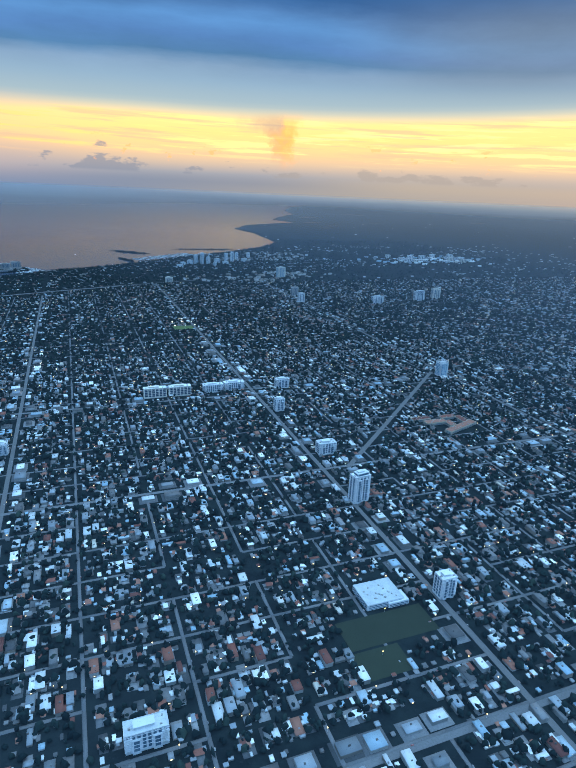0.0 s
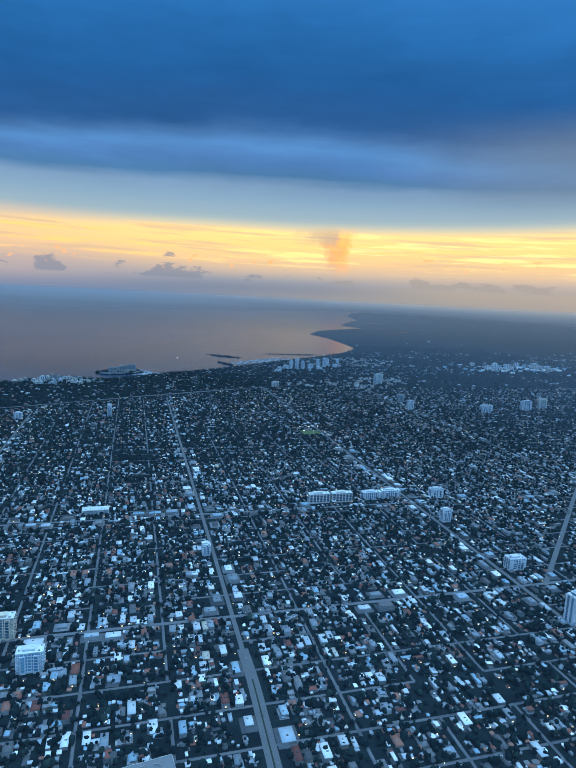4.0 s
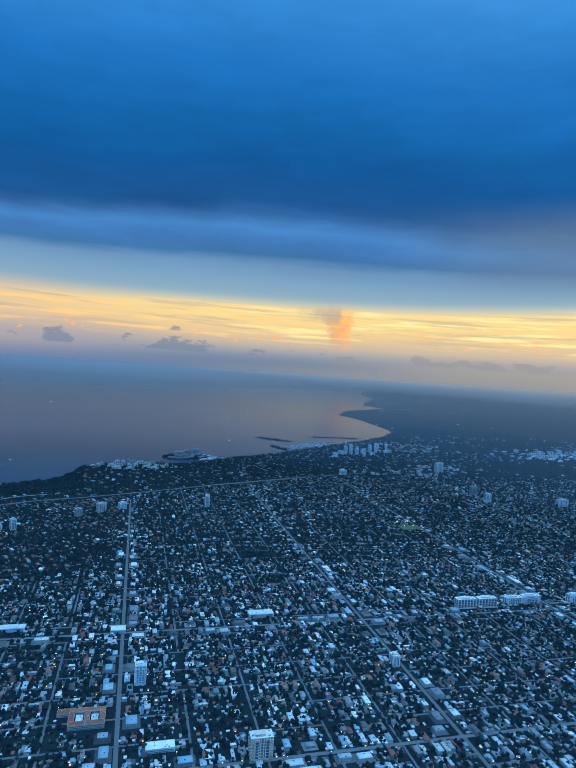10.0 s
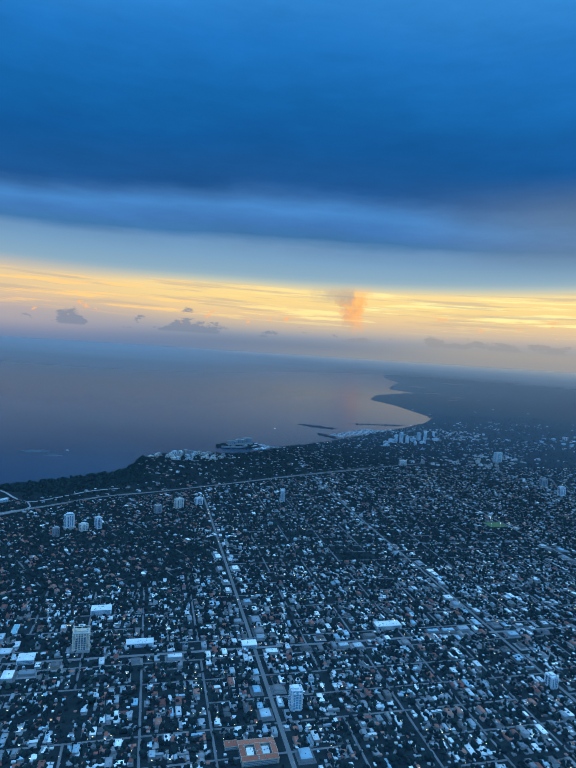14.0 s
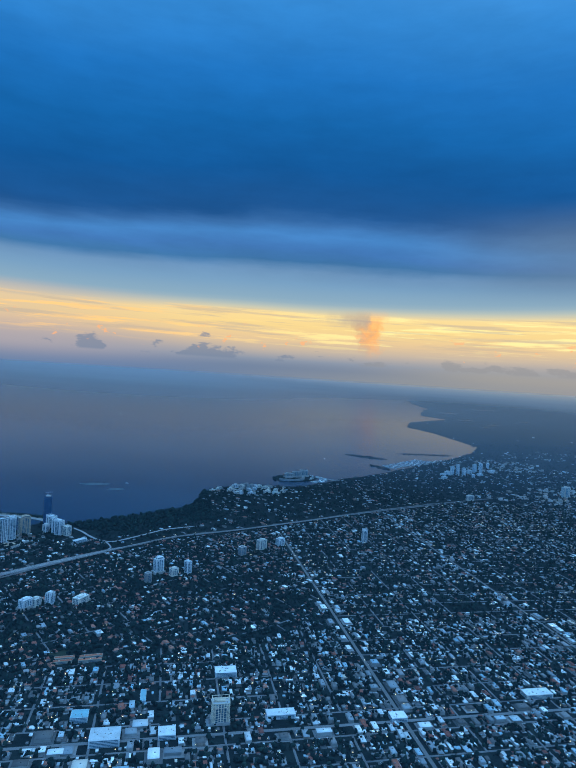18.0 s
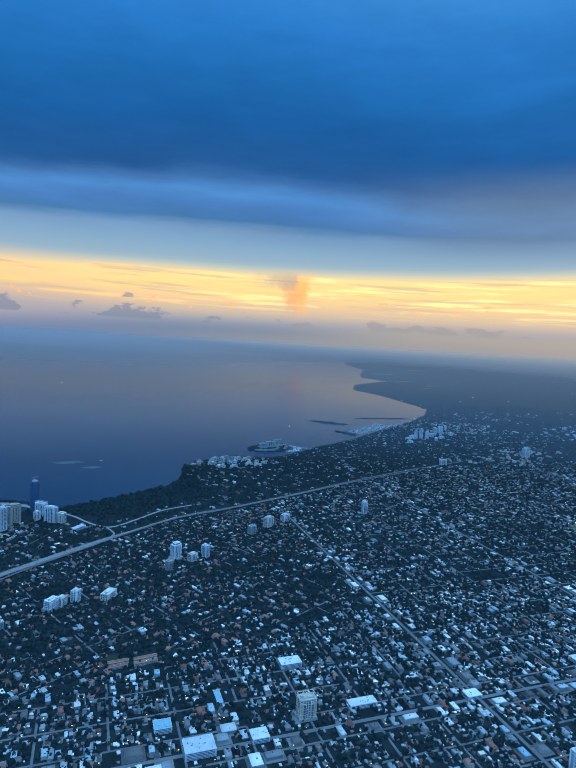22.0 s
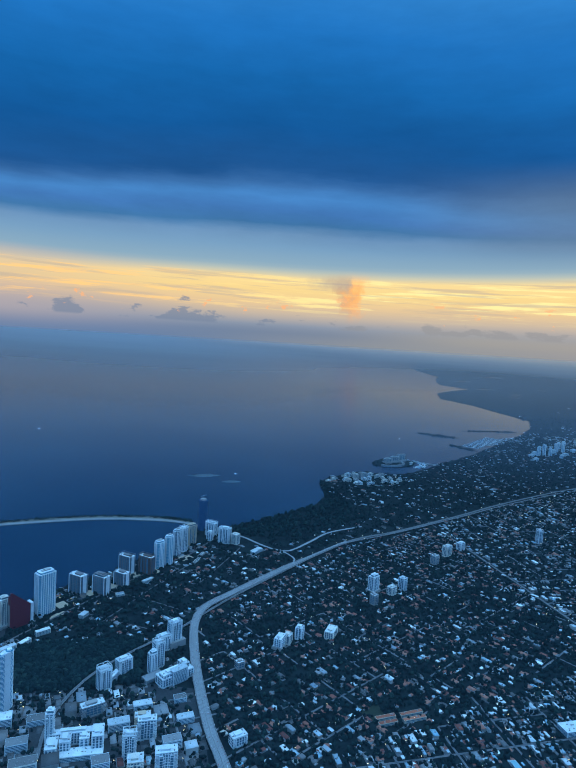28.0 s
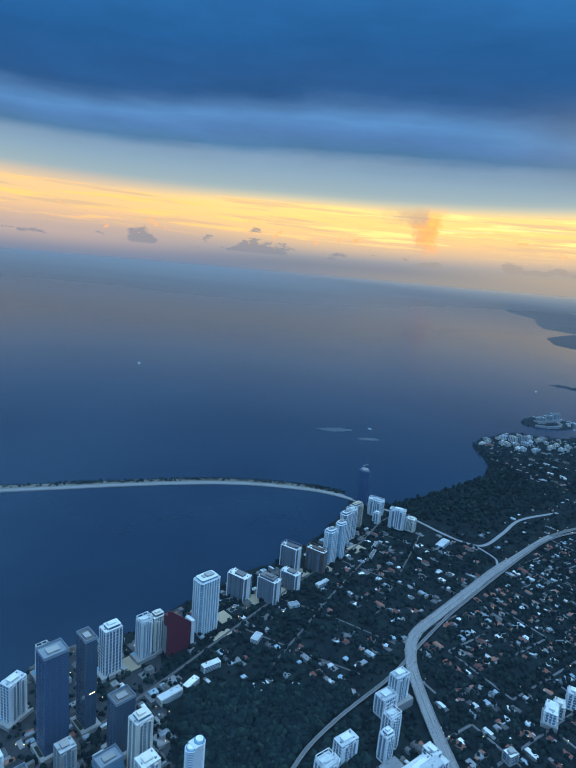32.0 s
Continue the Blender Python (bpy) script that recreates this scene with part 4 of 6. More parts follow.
def flat_block(x, y, h, w, d, turn=0.0, wall=None, roof=None, label="", name="flat_roofed_block", group=""):
    """Low flat-roofed building: walls with window bands, parapet, roof and plant."""
    wall, roof = wall or white_paint, roof or roof_white
    t = thing(name, x, y, 0, turn)
    tagged(t, label, "building", group)
    part("wall", Geo().box(0, 0, -1, h, w, d), wall, t)
    z = 1.2
    while z + 1.8 < h:
        for spin, length, depth in ((0, w, d), (180, w, d), (90, d, w), (270, d, w)):
            a = radians(spin)
            py = -depth / 2 - 0.08
            part("window_band", Geo().box(0, 0, z, z + 1.7, length * 0.9, 0.3), window_glass, t, "", (-py * math.sin(a), py * math.cos(a), 0), spin)
        z += 3.6
    top_roof = part("roof", Geo().box(0, 0, h, h + 0.4, w - 0.6, d - 0.6), roof, t)
    g = Geo()
    for sx, sy, ww, dd in ((0, -1, w, 0.5), (0, 1, w, 0.5), (-1, 0, 0.5, d), (1, 0, 0.5, d)):
        g.box(sx * (w / 2 - 0.2), sy * (d / 2 - 0.2), h, h + 1.1, ww, dd)
    part("parapet", g, wall, t)
    for i in range(max(2, int(w * d / 350))):
        part("cooling_unit", Geo().box(random.uniform(-0.38, 0.38) * w, random.uniform(-0.36, 0.36) * d, h + 0.4, h + random.uniform(1.4, 2.6), random.uniform(1.6, 4), random.uniform(1.5, 3)), grey_concrete, top_roof)
    return t


dark_steel = mat("dark_steel", [(0.0, c(0.09, 0.12, 0.16))], 0.4, 0.5, metal=0.3)


# Towers along the bay avenue
def glass_tower(x, y, h, w, d, turn, body, label, light_band=0.0):
    t = thing("office_tower", x, y, 0, turn)
    tagged(t, label, "building")
    part("glass_body", Geo().box(0, 0, -1, h, w, d), body, t)
    for spin, length, depth in ((0, w, d), (180, w, d), (90, d, w), (270, d, w)):
        a = radians(spin)
        at, pitch = slots(length, 11.0, 0.4)
        me = Geo().box(0, 0, 0, h, 0.45, 0.5).mesh("mullion", dark_steel)
        for u in at[1:]:
            px, py = u - pitch / 2, -depth / 2 - 0.15
            part("mullion", me, dark_steel, t, "", (px * math.cos(a) - py * math.sin(a), px * math.sin(a) + py * math.cos(a), 0), spin)
    g = Geo()
    z = 8.0
    while z < h:
        g.box(0, 0, z - 0.3, z + 0.5, w + 0.5, d + 0.5)
        z += 4.0
    tagged(part("spandrel_banding", g, mat("spandrel", [(0.0, c(0.055, 0.10, 0.15))], 0.3, 0.5), t), kind="stuff")
    g = Geo()
    for sx, sy, ww, dd in ((0, -1, w + 1, 0.8), (0, 1, w + 1, 0.8), (-1, 0, 0.8, d), (1, 0, 0.8, d)):
        g.box(sx * w / 2, sy * d / 2, h, h + 6, ww, dd)
    part("screen_wall", g, mat("screen_metal", [(0.0, c(0.20, 0.26, 0.31))], 0.4, 0.5), t, "pale metal roof screen")
    part("podium", Geo().box(0, 0, -1, 11, w + 18, d + 14).box(0, 0, 11, 12, w + 14, d + 10), grey_concrete, t)
    part("podium_garden", Geo().box(w * 0.5 + 4, 0, 12, 12.5, 6, d * 0.8), lawn, t, "dark planted roof terrace")
    part("roof", Geo().box(0, 0, h, h + 0.5, w - 1, d - 1), roof_grey, t)
    part("roof_plant", Geo().box(0, 0, h + 0.5, h + 4.5, w * 0.5, d * 0.4), grey_concrete, t)
    if light_band:
        part("lit_sky_lobby", Geo().box(-w * 0.1, 0, light_band, light_band + 1.6, w * 0.45, d + 0.9), warm_light, t, "lit amber band of a sky lobby")
    return t


glass_tower(1814, 1015, 217, 46, 38, 38, blue_glass, "tall dark blue glass office tower with a screened roof")
glass_tower(1765, 959, 206, 24, 40, 38, dark_glass, "slim dark grey tower with one lit band", 88)
glass_tower(1830, 1166, 95, 40, 34, 38, curtain_glass, "blue glass office block near the bay avenue")
glass_tower(1686, 1022, 122, 40, 34, 38, dark_glass, "dark glass block with a white roof frame")
glass_tower(1696, 1094, 56, 44, 32, 38, curtain_glass, "low dark glass office block with a roof garden")
tower(1745, 805, 118, 42, 30, 38, cols=5.5, share=0.6, balcony=False, floor=4.2, slabs=0.3, label="white tower with a square window grid")
tower(1677, 755, 102, 30, 24, 38, label="white apartment tower with striped front, beside its twin", cols=5)
tower(1650, 729, 96, 30, 24, 38, wall=pale_paint, label="pale apartment tower with pink stripes, beside its twin", cols=5)
condo_tower(1534, 646, 146, 62, 40, 7, 38, curtain_glass, "tall white condominium tower with curved balcony corners", (43, 21, 9))
tower(1439, 497, 70, 64, 34, 140, ends=True, balcony=False, wall=slab_paint, label="grey slab block with a white roof above the bay", share=0.72)
tower(1353, 513, 68, 62, 34, 140, ends=True, balcony=False, wall=slab_paint, label="grey slab block with dark glazed columns", share=0.72)
tower(1266, 326, 70, 62, 32, 140, ends=True, balcony=False, wall=slab_paint, label="tall pale slab block at the water", share=0.6)
tower(1281, 449, 52, 56, 32, 140, ends=True, balcony=False, wall=slab_paint, label="grey slab block in front of a parking court", share=0.7)
tower(1912, 935, 91, 42, 26, 60, label="white curved apartment block at the bay", cols=5)
tower(1885, 820, 69, 26, 40, 38, wall=pale_paint, label="plain pale block with a dark roof", share=0.4, roof=roof_grey)
tower(1893, 1116, 88, 42, 30, 38, label="white apartment tower with stepped roof", cols=5)
tower(1792, 1165, 74, 24, 22, 38, wall=pale_paint, label="small pale office block")
tower(1773, 1085, 78, 30, 28, 38, wall=grey_concrete, label="grey office block with a flat roof", share=0.75)
tower(1643, 1076, 126, 34, 28, 38, wall=pale_paint, label="pale grey apartment tower with notched corners")
tower(1622, 1148, 108, 34, 28, 38, wall=pale_paint, glass=curtain_glass, label="pale tower with glass balconies", share=0.7)
round_tower(1543, 1169, 160, 10.5, white_paint, curtain_glass, "twin white rounded towers with ring balconies")
round_tower(1941, 1243, 105, 13, white_paint, window_glass, "white rounded tower near the bay avenue")
tower(981, 34, 91, 56, 26, 38, wall=beige_paint, label="pale brown apartment slab near the causeway", cols=5)
condo_tower(1051, 159, 112, 40, 28, 8, 38, window_glass, "white apartment tower beside its lower twin")
tower(1022, 122, 112, 34, 26, 38, label="white apartment tower behind its taller twin", cols=5)
condo_tower(1092, 261, 122, 36, 28, 9, 38, curtain_glass, "slim pale cyan glass tower at the shore")
condo_tower(1133, 296, 112, 42, 32, 10, 38, curtain_glass, "pale cyan glass tower with white balcony rings", (15, -6, 9))
tower(1185, 346, 72, 66, 26, 140, wall=brown_paint, label="dark brown apartment slab", share=0.6)
tower(867, -78, 66, 60, 24, 140, label="white slab block behind the glass tower", cols=5)
tower(813, 31, 76, 60, 28, 150, label="broad white apartment block with a balcony grid", cols=5)
tower(763, 49, 49, 34, 28, 140, wall=pale_paint, label="low pale apartment block at the hammock", cols=5)
tower(881, -9, 42, 26, 22, 50, label="small white block between the towers", cols=5)

# curved glass tower at the causeway
una = thing("office_tower", 905, -162, 0, 38)
tagged(una, "tall dark blue rounded glass tower by the causeway, topped out", "building")
part("glass_body", Geo().disc(0, 0, -1, 158, 25, 28, 0.85), blue_glass, una)
g = Geo()
for i in range(38):
    g.disc(0, 0, 6 + 4 * i, 6.35 + 4 * i, 25.3, 28, 0.85)
part("floor_banding", g, mat("blue_spandrel", [(0.0, c(0.02, 0.075, 0.17))], 0.3, 0.5), una)
part("roof_frame", Geo().disc(0, 0, 158, 165, 17, 20, 0.8), grey_concrete, una)
part("crane_mast", Geo().box(4, 0, 165, 184, 1.4, 1.4), metal, una)
part("crane_jib", Geo().box(0, 0, 180, 181.4, 44, 1.2), metal, una)

# red-walled stepped building
red = thing("stepped_apartment_block", 1602, 729, 0, 218)
tagged(red, "apartment block with a tall slanting dark red wall and white front", "building")
g = Geo()
k = [(-34, -2, 126), (-28, -2, 124), (34, -2, 70), (34, 2, 70), (-28, 2, 124), (-34, 2, 126)]
g.v += [(x, y, -1) for x, y, z in k] + [(x, y, z) for x, y, z in k]
g.f += [(i, (i + 1) % 6, 6 + (i + 1) % 6, 6 + i) for i in range(6)] + [(6, 7, 8, 9, 10, 11)]
part("red_wall", g, red_paint, red, "dark red painted slanting wall", (0, -11, 0))
part("wall", Geo().box(-8, 0, -1, 84, 46, 18), grey_concrete, red)
part("front_wing", Geo().box(39, -2, -1, 72, 9, 28).box(24, 2, -1, 66, 22, 20), white_paint, red)
for i in range(4):
    part("terrace", Geo().box(-26 + 11 * i, 0, 80, 108 - 9 * i, 11, 17), red_paint, red)
me = Geo().box(0, 0, 6, 68, 2.6, 0.5).mesh("glazing", window_glass)
for i in range(4):
    part("glazing", me, window_glass, red, "", (17.5 + 4.3 * i, 12.1, 0), 180)
    part("glazing", me, window_glass, red, "", (43.6, -12 + 5.6 * i, 0), 90)

# highway complex and the new blocks beside it
tower(1094, 916, 80, 40, 24, 30, label="white apartment tower with a round roof drum, by the highway", cols=5, podium=(58, 48, 20))
tower(1129, 940, 47, 42, 28, 30, label="white stepped apartment block by the rail line", cols=5)
tower(1148, 1030, 78, 30, 24, 30, label="white apartment tower above its car park", cols=5)
tower(1165, 1059, 60, 22, 20, 30, label="lower white tower joined to a tall one", cols=5)
tower(1101, 1104, 26, 105, 40, 30, label="long white building with terraces beside the highway", balcony=False, cols=6, crown=False)
tower(1109, 1112, 34, 74, 26, 30, label="upper white storeys set back on a terrace building", balcony=False, cols=6)
tower(1075, 1078, 38, 22, 30, 30, label="white stair block of the terrace building", balcony=False, cols=6)
flat_block(1163, 1090, 9, 60, 30, 30, wall=grey_concrete, roof=roof_grey, label="low dark annex with planted court")
flat_block(1091, 1115, 41, 50, 22, 30, label="raised white block on a long terrace building")
tower(1299, 1117, 60, 34, 28, 30, label="white block with arched crown by the rail curve", cols=5)
tower(1247, 1058, 50, 44, 24, 30, label="white courtyard block by the rail curve", cols=5)
flat_block(1274, 1090, 24, 70, 14, 60, label="low white linking wing by the rail curve")
tower(903, 1075, 22, 24, 20, 20, wall=grey_concrete, label="small grey office block with dark glass", share=0.8)
tower(754, 976, 36, 44, 24, 55, label="white condominium block in the houses", cols=5, podium=(54, 36, 9))
tower(721, 956, 30, 30, 22, 55, wall=pale_paint, label="pale condominium block in the houses", cols=5)
tower(675, 935, 42, 28, 22, 55, label="white condominium tower in the houses", cols=5)
tower(562, 936, 26, 56, 30, 55, wall=pale_paint, label="broad pale apartment block in the trees", cols=5)
for x, y, h, w, d, words in ((1349, 1326, 32, 120, 18, "long white rear wing of a courtyard complex"), (1296, 1347, 42, 26, 44, "tall white corner wing of a courtyard complex"), (1327, 1344, 30, 22, 26, "white stair wing of a courtyard complex"),
                             (1370, 1350, 34, 24, 34, "white middle wing of a courtyard complex"), (1400, 1357, 28, 26, 44, "white end wing of a courtyard complex")):
    tower(x, y, h, w, d, 0, label=words, name="courtyard_wing", cols=5, balcony=False, share=0.55, slabs=0.3)
flat_block(1347, 1374, 12, 132, 30, 0, label="broad white podium with court and parking")
tower(1410, 1320, 82, 20, 20, 0, label="slim white tower near the rail curve", cols=5)
tower(1180, 1333, 50, 46, 22, 0, label="white slab block with rows of balconies", cols=5)
tower(1221, 1391, 58, 32, 24, 0, label="white apartment tower with corner balconies", cols=5)
tower(1136, 1445, 48, 50, 26, 0, label="broad white apartment slab near the highway", cols=5)
tower(1206, 1449, 38, 36, 30, 0, wall=pale_paint, label="pale block with roof deck", cols=5)
tower(958, 1394, 26, 40, 24, 20, label="white stepped apartment block with lit court", cols=5)
tower(1191, 1283, 26, 40, 24, 0, wall=beige_paint, label="low beige block in construction", share=0.7)
tower(1320, 1224, 30, 60, 26, 20, wall=grey_concrete, label="grey garage block near the rail curve", share=0.8)
# offices, garages and mid-rises of the district beside the rail curve
glass_tower(1585, 1309, 62, 52, 34, 8, curtain_glass, "broad blue glass office block in the district")
glass_tower(1641, 1274, 48, 40, 30, 8, curtain_glass, "blue glass block with a flat roof in the district")
glass_tower(1778, 1265, 84, 38, 32, 38, dark_glass, "dark glass block at the edge of the district")
for x, y, h, w, d, words in ((1452, 1414, 34, 60, 30, "white garage block with roof parking"), (1250, 1289, 20, 54, 26, "low white block under construction"), (1120, 1378, 24, 46, 26, "white mid-rise with a flat roof"),
                             (1082, 1290, 16, 44, 22, "low white office row"), (1482, 1328, 22, 50, 30, "pale mid-rise office block"), (1530, 1236, 26, 36, 34, "pale mid-rise block with roof court"),
                             (1455, 1237, 14, 44, 30, "low pale hall with a flat roof"), (1708, 1198, 30, 44, 30, "white garage block with roof parking"), (1810, 1346, 40, 40, 34, "white mid-rise block near the avenue"),
                             (1191, 1215, 12, 50, 24, "low pale shop row"), (1091, 1203, 12, 34, 22, "low pale shop row"), (1392, 1457, 30, 54, 26, "white mid-rise slab with a flat roof"), (1284, 1437, 36, 40, 30, "white mid-rise with roof court")):
    flat_block(x, y, h, w, d, 8, label=words, name="mid_rise_block", wall=random.choice((white_paint, white_paint, pale_paint)), roof=random.choice((roof_white, roof_grey)))
# along the west avenue of condominiums
tower(274, 623, 66, 40, 26, 30, label="white condominium tower among trees", cols=5, podium=(52, 40, 10))
tower(142, 622, 52, 26, 26, 30, label="bright white condominium tower among trees", cols=5)
tower(205, 654, 32, 36, 24, 30, wall=pale_paint, label="low pale apartment block among trees", cols=5)
tower(316, 730, 40, 24, 22, 30, wall=grey_concrete, label="grey mid-rise block among trees", cols=5)
tower(-141, 377, 41, 34, 26, 30, wall=grey_concrete, label="grey apartment block among trees", cols=5)
tower(-256, 289, 50, 50, 24, 30, wall=pale_paint, label="pale apartment slab among trees", cols=5)
tower(-370, 225, 38, 44, 24, 30, label="white apartment slab among trees", cols=5)
tower(-874, 175, 70, 26, 24, 0, label="lone white apartment tower above low houses", cols=5)
# blocks among the low houses of the street grid
tower(-1703, 1725, 36, 82, 26, 0, wall=pale_paint, glass=dark_glass, label="pale slab block with grey panels, beside its twin", cols=9, share=0.72, balcony=False)
tower(-1795, 1727, 36, 82, 26, 0, wall=pale_paint, glass=dark_glass, label="pale slab block with grey panels, twin of its neighbour", cols=9, share=0.72, balcony=False)
tower(-1924, 1719, 30, 78, 26, 0, label="long white slab block on the cross street", cols=6)
tower(-2009, 1714, 32, 78, 26, 0, label="long white slab block joined to another", cols=6)
tower(-2108, 1968, 45, 34, 24, 0, label="white apartment block with rows of windows", cols=5)
tower(-2094, 2612, 74, 46, 26, 8, label="white tower with dark glazed centre at the avenue", cols=7, share=0.5)
tower(-2128, 2332, 36, 56, 30, 0, label="white block with flat roof at the avenue", cols=6)
tower(-2955, 1752, 58, 44, 30, 0, glass=curtain_glass, label="pale blue glass block at the road junction", share=0.8)
tower(-3239, -1131, 90, 86, 32, 20, wall=pale_paint, glass=curtain_glass, label="large grey blue block above the woods", share=0.7)
tower(-3023, -229, 58, 50, 30, 0, wall=grey_concrete, label="grey blue block along the diagonal road", share=0.7)
tower(-2976, 24, 62, 46, 26, 0, label="white block along the diagonal road")
tower(-3528, 153, 50, 90, 30, 0, label="broad white block in the west")
tower(-3923, 91, 66, 84, 28, 0, label="white slab block in the west")
tower(-4094, 59, 76, 70, 28, 0, wall=pale_paint, label="pale slab block in the west")
tower(-2203, 1735, 36, 54, 26, 0, label="white low slab block")
tower(-1225, 2087, 33, 24, 26, 0, label="white small block beside the avenue")
tower(-2191, -942, 40, 60, 26, 0, wall=pale_paint, label="pale slab at the edge of the woods")
tower(-733, 2414, 50, 52, 28, 0, wall=cream_paint, label="cream apartment block with dark window stripes", cols=5)
tower(-811, 2540, 44, 52, 28, 0, glass=curtain_glass, share=0.75, label="white apartment block with blue glazed balconies", cols=5)
tower(-468, 2076, 52, 30, 26, 0, glass=curtain_glass, label="white and blue block beside the avenue")
tower(92, 1729, 56, 46, 28, 0, wall=cream_paint, label="cream apartment block with window stripes and plinth", cols=5, podium=(52, 36, 7))
tower(-2091, 2985, 46, 34, 26, 0, label="white apartment block on the avenue", cols=5)
tower(-1495, 3118, 34, 60, 24, 0, label="broad white apartment block near the stadium", cols=5)
# marina cluster and the far downtown
for x, y, h, w, d in ((-2656, -2098, 84, 30, 30), (-2722, -2105, 104, 30, 30), (-2784, -2087, 70, 34, 28), (-3027, -2297, 84, 34, 30), (-3092, -2277, 96, 34, 30), (-3190, -2457, 66, 60, 28),
                      (-3368, -2589, 56, 56, 28), (-2591, -2076, 40, 60, 26), (-2902, -2186, 40, 60, 26), (-2509, -2021, 26, 50, 24), (-2828, -1980, 30, 56, 26), (-2966, -2084, 24, 60, 26), (-2452, -1879, 20, 60, 24), (-3227, -2280, 30, 60, 30)):
    tower(x, y, h, w, d, random.choice((10, 35, 60)), wall=white_paint, glass=curtain_glass, share=0.4, label="pale tower in the cluster above the marina", group="marina towers", balcony=False, cols=9)
for i in range(22):
    x, y = -5730 + random.uniform(-480, 560), -2370 + random.uniform(-260, 260)
    tower(x, y, random.uniform(14, 52), random.uniform(44, 100), random.uniform(26, 44), 0, wall=random.choice((white_paint, white_paint, pale_paint)), share=0.35, label="pale block of the far downtown", name="downtown_block", group="downtown blocks", balcony=False, cols=16, floor=6.6, crown=False)
for x, y, h in ((-832, -1712, 42), (-912, -1752, 50), (-992, -1792, 56)):
    tower(x, y, h, 78, 26, 12, wall=grey_concrete, roof=roof_white, label="broad stepped grey slab block on the wooded island", group="island blocks", cols=7, podium=(92, 44, 16), share=0.7)
for i in range(8):
    a = radians(62 + 17 * i)
    flat_block(-815 + 150 * math.cos(a), -1700 + 128 * math.sin(a), 15, 44, 20, math.degrees(a) + 90, wall=grey_concrete, roof=roof_grey, label="curved low row of flats on the island shore", name="shore_row", group="island shore rows")
for x, y, w, d, turn in ((-1049, -1704, 30, 16, 10), (-1020, -1650, 24, 14, 20)):
    flat_block(x, y, 8, w, d, turn, wall=pale_paint, label="low pale clubhouse on the island shore", name="clubhouse", group="island clubhouses")
solid("island_bridge", Geo().box(0, 0, 0.6, 2.2, 230, 9), grey_concrete, "low concrete bridge between the island and the shore", "bridge", x=-1178, y=-1700, turn=-52)
rnd = random.Random(11)
HOSPITAL = ((-379, -1192, 46), (-341, -1203, 34), (-417, -1203, 38), (-296, -1243, 26), (-461, -1245, 24), (-493, -1276, 20))
for i in range(40):
    if i < len(HOSPITAL):
        x, y, h = HOSPITAL[i]
    else:
        u, v = rnd.uniform(-300, 300), rnd.uniform(-130, 110)
        x, y, h = -385 + u * 0.94 - v * 0.34, -1125 + u * 0.1 + v * 0.94, rnd.uniform(6, 20)
        if not inside(np.array([x, x - 30]), np.array([y - 30, y - 30]), RING).all():
            continue
    tower(x, y, h, rnd.uniform(24, 62), rnd.uniform(14, 28), 20 + rnd.choice((0, 0, 25, 90)), wall=rnd.choice((white_paint, pale_paint, pale_paint, grey_concrete)), roof=rnd.choice((roof_white, roof_grey, roof_grey)),
          share=0.5, label="pale hospital block at the headland", name="hospital_block", group="hospital blocks", balcony=False, cols=9)

# low white condominiums behind the bay avenue, and lit parking courts between the towers
for x, y, h, w, d, turn in ((1602, 891, 16, 56, 18, 38), (1558, 854, 13, 40, 16, 52), (1514, 797, 15, 46, 16, 30), (1398, 693, 11, 34, 20, 60), (1282, 546, 9, 30, 18, 20), (1179, 438, 12, 50, 14, 38), (966, 248, 8, 60, 10, 60), (942, 184, 8, 50, 10, 60)):
    flat_block(x, y, h, w, d, turn, wall=pale_paint, roof=roof_white if h > 10 else roof_grey, label="low pale condominium row behind the bay avenue", name="condominium_row", group="condominium rows")
# warm lamplight on the paving is put into its tan colour
court = mat("lamplit_paving", [(0.0, c(0.33, 0.26, 0.19)), (1.0, c(0.42, 0.33, 0.24))], 0.9, 0.15)
for x, y, w, d in ((1394, 512, 44, 46), (1320, 466, 46, 60), (1484, 597, 40, 44), (1233, 366, 40, 40), (1147, 336, 30, 40), (1013, 203, 60, 44), (1488, 673, 60, 22), (1703, 778, 40, 50)):
    solid("parking_court", Geo().box(0, 0, -0.5, 0.45, w, d), court, "parking court between towers, warm lamplight painted into its tan paving", "parking court", x=x, y=y, turn=38)
# broad low buildings
flat_block(-1961, 2951, 12, 80, 62, 0, label="broad low building with a bright white roof")
flat_block(-1987, 2972, 9, 44, 30, 0, label="low white-roofed wing beside playing fields")
flat_block(-886, 1704, 12, 90, 36, 0, label="long low warehouse with a white roof", wall=pale_paint)
flat_block(-343, 2250, 12, 84, 16, 0, label="long school wing with a bright clay red roof", wall=beige_paint, roof=red_deck)
flat_block(-343, 2198, 12, 84, 16, 0, label="front school wing with a bright clay red roof", wall=beige_paint, roof=red_deck)
for dx in (-36, 0, 36):
    flat_block(-343 + dx, 2224, 13, 13, 38, 0, label="linking school wing with a clay red roof", wall=beige_paint, roof=red_deck)
for dx in (-18, 18):
    flat_block(-343 + dx, 2222, 7, 16, 24, 0, label="white-roofed hall inside the school court", wall=pale_paint)
flat_block(-286, 2191, 7, 30, 22, 0, label="low annex with a clay red roof", wall=beige_paint, roof=red_deck)
flat_block(-512, 2353, 9, 66, 28, 0, label="low shop with a bright white roof")
